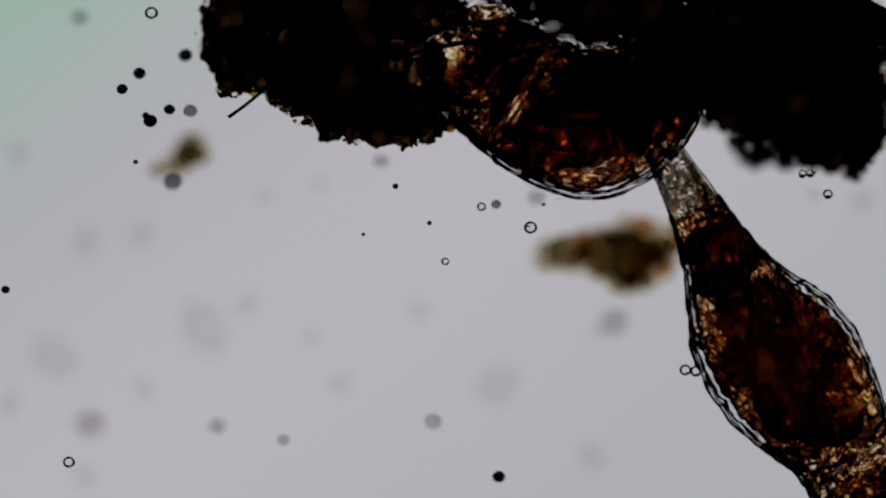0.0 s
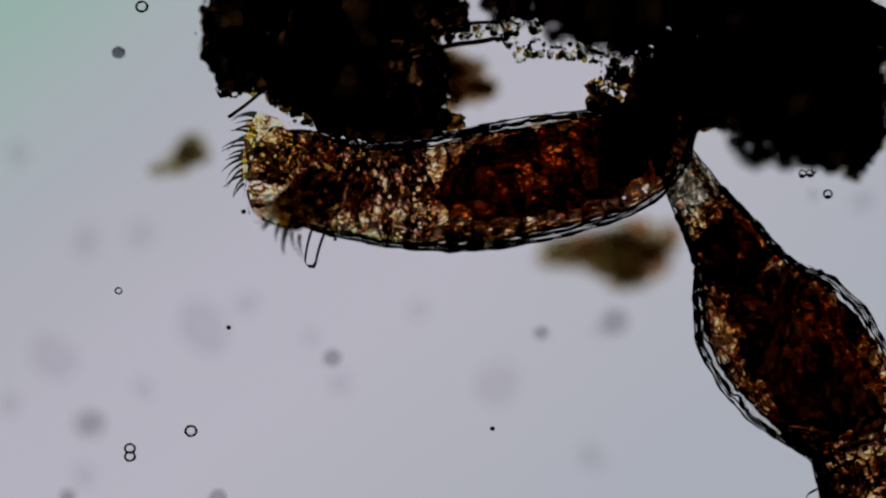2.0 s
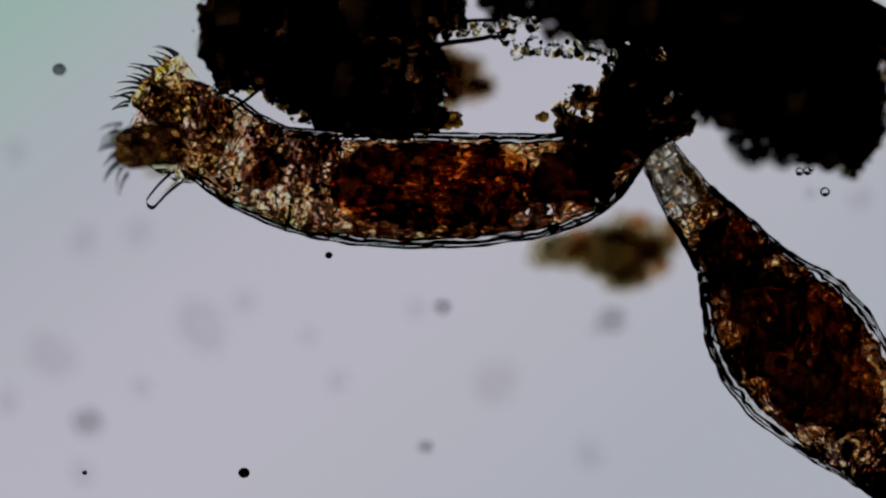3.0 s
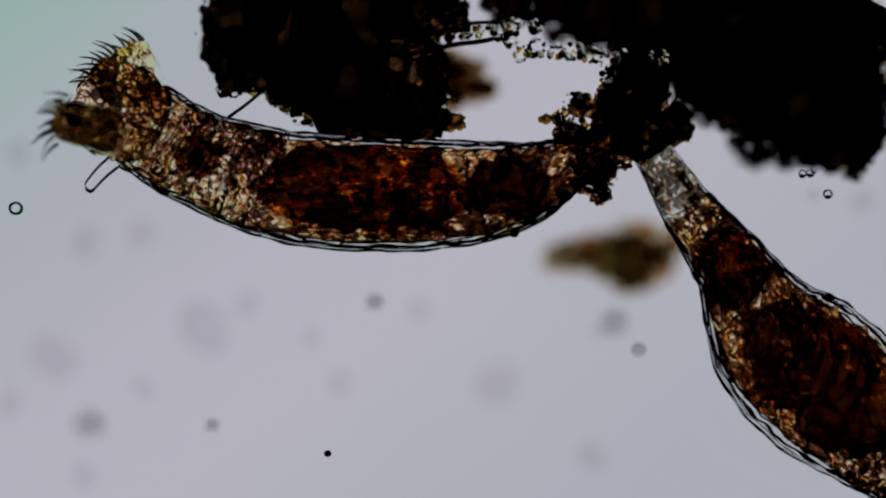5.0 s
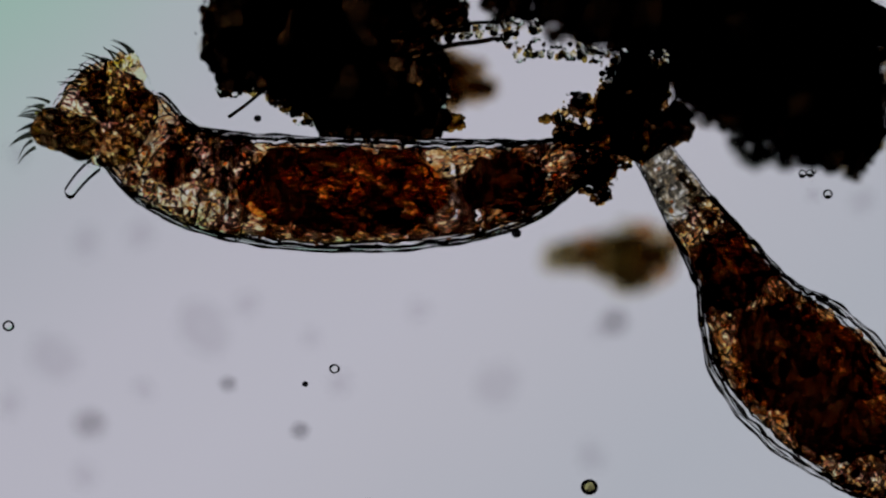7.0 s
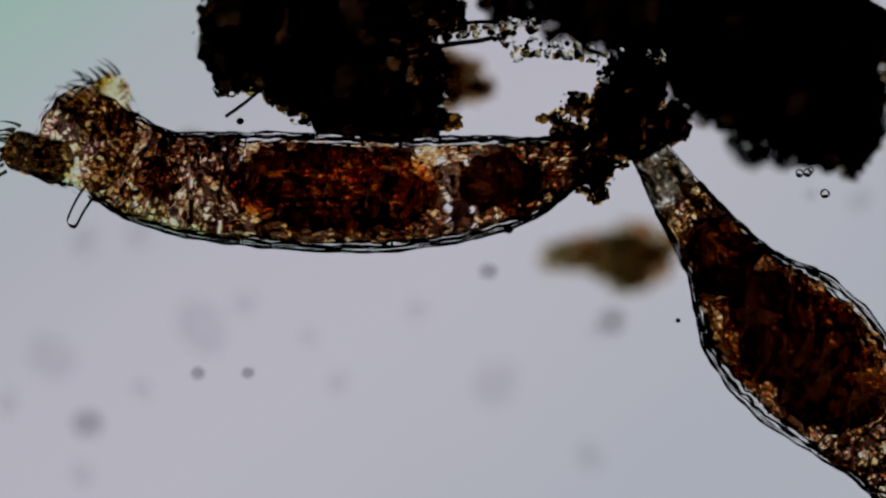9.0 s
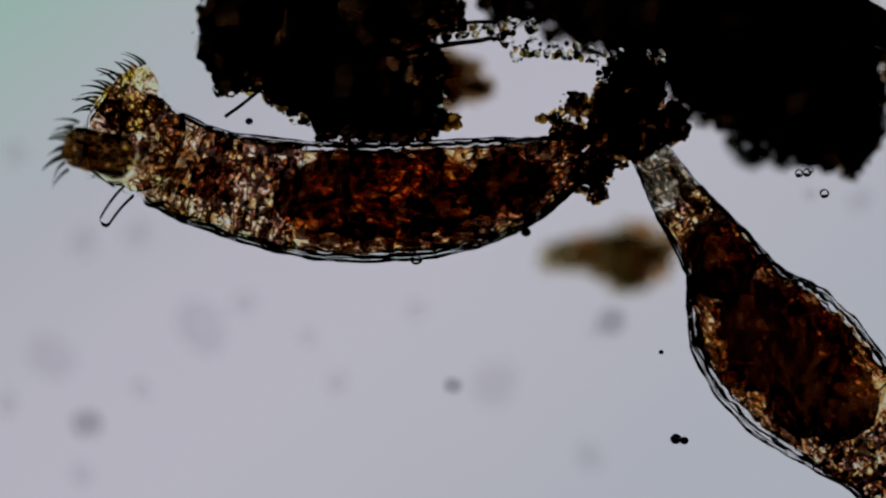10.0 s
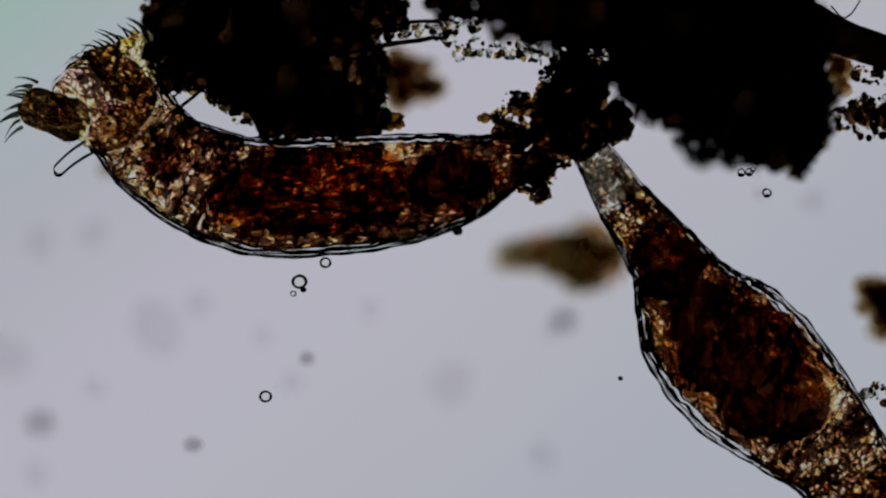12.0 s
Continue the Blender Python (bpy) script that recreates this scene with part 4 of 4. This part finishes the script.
drifter("dark", 6, 0, (0, 900, 1000), (4.4, 700, 960), (4.8, 620, 790), (5, 580, 803), (5.3, 540, 870), (5.6, 500, 960))
drifter("clear", 11, 0, (0, 520, 40), (3.3, 500, 90), (3.9, 360, 260), (4.5, 200, 250), (5, 28, 369), (5.2, -60, 430))
drifter("dark", 8, 0, (0, 1150, 100), (1.5, 1140, 220), (3, 1050, 360), (4.8, 909, 412), (5.5, 913, 413), (6, 896, 408), (6.5, 900, 409), (7, 914, 413), (8.9, 904, 406), (9.5, 926, 414), (10, 937, 412),
        (10.5, 941, 418), (11, 936, 418), (12, 918, 411))
drifter("clear", 9, 0, (0, 700, 100), (3.3, 700, 100), (4, 720, 340), (8.8, 690, 400), (9.0, 690, 430), (9.5, 773, 459), (10, 743, 460), (10.5, 770, 462), (11, 750, 469), (11.5, 707, 469), (12, 684, 467))
drifter("clear", 10, 0, (0, 520, 80), (3.3, 520, 80), (4, 520, 320), (10, 470, 370), (10.25, 400, 430), (10.5, 362, 511), (10.7, 299, 665), (11, 187, 743), (11.15, 60, 780), (11.4, -80, 830))
drifter("dark", 9, 0, (0, 1330, 600), (9.3, 1440, 720), (9.58, 1405, 760), (9.7, 1319, 789), (10, 1202, 778), (10.5, 1006, 806), (10.9, 922, 861), (11.3, 830, 960))
drifter("dark", 7, 0, (0, 1350, 610), (9.3, 1450, 725), (9.58, 1415, 765), (9.7, 1334, 792), (10, 1217, 781), (10.5, 1022, 806), (10.9, 936, 863), (11.3, 845, 960))
drifter("haze", 14, -0.78, (0, 880, 20), (3.3, 880, 20), (4, 860, 350), (8.5, 862, 400), (8.8, 866, 470), (9, 869, 482), (9.5, 875, 597), (10, 807, 684), (10.5, 701, 801), (10.8, 653, 858), (11.2, 580, 960))
drifter("dark", 4, 0, (0, 1330, 480), (8, 1280, 500), (8.8, 1215, 554), (9.5, 1199, 596), (9.8, 1192, 612), (10.5, 1135, 651), (11, 1130, 660), (11.6, 1200, 676), (12, 1206, 672))
drifter("clear", 10, 0, (0, 620, 90), (3.3, 620, 90), (4, 640, 340), (10.6, 640, 400), (11, 631, 482), (11.5, 636, 612), (12, 578, 704))
drifter("haze", 12, -0.67, (0, 760, 90), (3.3, 760, 90), (4, 780, 340), (10.6, 800, 400), (11, 784, 493), (11.5, 707, 566), (12, 642, 637))
drifter("clear", 10, 0, (0, 480, 60), (3.3, 480, 60), (4, 540, 320), (10.4, 530, 380), (10.7, 512, 522), (11, 499, 622), (11.5, 348, 810), (11.8, 240, 870), (12, 160, 915))
drifter("clear", 12, 0, (0, 600, 60), (3.3, 600, 60), (4, 640, 320), (11.2, 640, 420), (11.5, 636, 470), (12, 638, 501))
drifter("haze", 14, -0.78, (0, 650, 60), (3.3, 650, 60), (4, 660, 320), (10, 640, 400), (10.5, 630, 528), (11, 593, 609), (11.5, 518, 718), (12, 439, 790))
drifter("haze", 11, -0.5, (0, 460, 80), (3.3, 460, 80), (4, 440, 300), (8.4, 370, 330), (8.8, 358, 600), (9, 355, 662), (9.5, 373, 851), (9.9, 390, 960))
drifter("dark", 6, 0, (0, 540, 200), (6, 470, 180), (6.4, 453, 211), (7, 456, 210), (9, 430, 216), (9.5, 435, 224), (10, 447, 216), (12, 440, 222))
drifter("olive", 9, 0, (0, 1390, 640), (10.8, 1390, 700), (11.2, 1290, 800), (11.5, 1192, 864), (11.8, 1090, 940))
drifter("clear", 9, 0, (0, 122, 818), (0.5, 50, 836), (0.9, -60, 850))
drifter("dark", 7, 0, (0, 10, 513), (0.3, -60, 520))
drifter("haze", 10, -0.4, (0, 520, 60), (3.3, 520, 60), (4, 520, 320), (8.2, 460, 380), (8.8, 449, 606), (9, 444, 661), (9.4, 434, 744), (10, 420, 960))
drifter("dark", 5, 0, (0, 700, 330), (10.6, 500, 330), (11.0, 300, 320), (11.5, 120, 309), (11.9, -60, 295))
drifter("dark", 5, 0, (0, 605, 74), (3.3, 605, 74), (4, 645, 334), (11.2, 645, 434), (11.5, 641, 484), (12, 645, 515))
drifter("clear", 5, 0, (0, 590, 80), (3.3, 590, 80), (4, 630, 340), (11.2, 630, 440), (11.5, 626, 490), (12, 627, 522))
drifter("clear", 7, 0, (0, 852, 366), (0.3, 813, 357), (0.8, 760, 345), (12, 760, 345))
drifter("dusk", 8, -0.2, (0, 878, 362), (0.2, 891, 335), (0.6, 900, 320), (12, 780, 345))
drifter("dark", 3, 0, (0, 962, 362), (0.5, 890, 446), (1, 847, 447), (1.5, 698, 461), (2, 593, 424), (2.6, 540, 350), (12, 620, 345))
drifter("dark", 3, 0, (0, 643, 415), (0.5, 534, 390), (1, 465, 372), (1.5, 330, 330), (2, -60, 300))
drifter("dark", 4, 0, (0, 240, 287), (0.5, 207, 270), (1, 161, 257), (1.5, 98, 240), (1.9, -60, 220))


def motions():
    # the rings are deeper than wide: contracted, they roll on their sides
    swell = [(0, 88), (0.5, 80), (1.0, 70), (1.5, 55), (2.0, 38), (2.5, 25), (3.0, 8), (4.0, 0), (8.8, 10), (9.5, 38), (10.0, 25), (12, 22)]

    swell_b = [(0, 10), (1.0, 12), (1.5, 24), (2.5, 26), (3.2, 14), (4.0, 0), (12, 0)]

    def ride(ob, animal, joints, u, side=0, swell=swell, lift=0.0, flank=0.0, slide=((0, 0),)):
        rows, last = [], None
        for t in TIMES:
            js = [between(j, t) for j in joints]
            p, d = along(js, u + np.interp(t, [r[0] for r in slide], [r[1] for r in slide]))
            a = math.degrees(math.atan2(-d[1], d[0]))
            if last is not None:
                a = last + (a - last + 180) % 360 - 180
            last = a
            off = np.interp(t, [r[0] for r in swell], [r[1] for r in swell])
            if joints is JOINTS_A and 0.9 < t < 4:  # the neck stays slim while the trunk is short
                off *= np.interp(u, (2.4, 3.4), (1, 0.35))
            broad = math.hypot(math.cos(math.radians(off)), 1.24 * math.sin(math.radians(off)))
            w = chart(*p) - animal.location
            rows.append((t, pose(w.x, w.y, w.z, 0, 0, a) @ pose(0, lift * (-1 if joints is JOINTS_A else 1) + flank * (broad - 1), 0, off * side)))
        walk(ob, rows)

    def steer(ob, animal, table, height=((0, 0),), roll=((0, 0),)):
        """Rows of (t, u, v, heading), with the height over the focal plane and the roll about its own length by time."""
        rows = []
        for t, u, v, a in table:
            z, turn = (float(np.interp(t, [r[0] for r in h], [r[1] for r in h])) for h in (height, roll))
            w = chart(u, v, z) - animal.location
            rows.append((t, pose(w.x, w.y, w.z, 0, 0, a) @ pose(0, 0, 0, turn)))
        walk(ob, rows)

    for ob, u, *lift in riders_a:
        # the stomach lies further back while the body is drawn in
        ride(ob, first, JOINTS_A, u, 1 if ob.name.startswith("body_ring") else 0, lift=sum(lift), slide=((0, -0.6), (1, -0.55), (2, -0.35), (3, -0.1), (4, 0)) if ob.name == "stomach" else ((0, 0),))
    for ob, u, *lift in riders_b:
        ride(ob, second, JOINTS_B, u, 1 if ob.name.startswith("body_ring") else 0, swell_b, sum(lift))
    for ob, u, flank in flank_lines_a:
        ride(ob, first, JOINTS_A, u, flank=flank)
    for ob, u, flank in flank_lines_b:
        ride(ob, second, JOINTS_B, u, 0, swell_b, flank=flank)
    rows = []
    for t in TIMES:
        base, tip = between(A5, t), (between(LOBE_A, t)[:2] + between(LOBE_B, t)[:2]) / 2
        d = base - between(A4, t)
        if float(np.dot(tip - base, d)) > 0:
            d = d + 0.7 * (tip - base)
        a = math.degrees(math.atan2(-d[1], d[0]))
        if rows:
            a = turn + (a - turn + 180) % 360 - 180
        turn = a
        ahead = float(np.dot(tip - base, base - between(A4, t))) > 0
        w = chart(*(base + (tip - base) * (np.interp(t, (2.0, 2.6, 3.2), (0.28, 0.28, 0.48)) if ahead else 0.08))) - first.location
        rows.append((t, pose(w.x, w.y, w.z, 0, 0, a)))
    walk(head_a, rows)
    steer(lobe_a, first, LOBE_A, ((0, 0), (8.8, 0.05), (9.0, 0.25), (9.5, 0.25), (10, 0)), ((0, 60), (1.3, 40), (2, 0), (8.8, 0), (9.2, 60), (9.5, 60), (10, 10), (12, 0)))
    steer(lobe_b, first, LOBE_B, ((0, 0), (1.2, 0.1), (1.5, 0.3), (3, 0.35), (6.2, 0.32), (6.5, 0.1), (8.8, 0.05), (10, 0.25), (10.5, 0.05), (12, 0.05)))
    steer(feeler, first, FEELER)
    steer(feeler_b, second, FEELER_B)
    for ob, z, rows in DRIFT:
        rows = list(rows)
        if rows[-1][0] < 12:
            rows.append((12, *rows[-1][1:]))
        walk(ob, [(t, Matrix.Translation(chart(u, v, z))) for t, u, v in rows])
    # the floc under the foot is tugged aside and let go
    walk(foot_floc, [(t, Matrix.Translation(chart(1128 + dx, 460 + dy, z))) for t, dx, dy, z in
                     ((0, -3, -4, -1.5), (0.25, -12, -16, -1.7), (0.5, -22, -29, -1.9), (1.0, -24, -36, -2.0), (1.5, -18, -24, -2.1), (2.0, -8, -6, -2.0), (2.5, -6, -4, -1.8), (3.1, -7, -6, -1.4), (4.8, 0, 0, -2.0), (12, 0, 0, -2.0))])
    rest = chart(1100, 220)
    walk(small, [(t, pose(rest.x + dx / 1000, rest.y - dy / 1000, 0, 0, 0, a)) for t, dx, dy, a in
                 ((0, 80, -85, -12), (1.5, 75, -75, -12), (2.0, 60, -40, -8), (2.5, 28, -15, -4), (3.0, 8, -8, -1), (4.8, 0, 0, 0), (12, 0, 0, 0))])


motions()
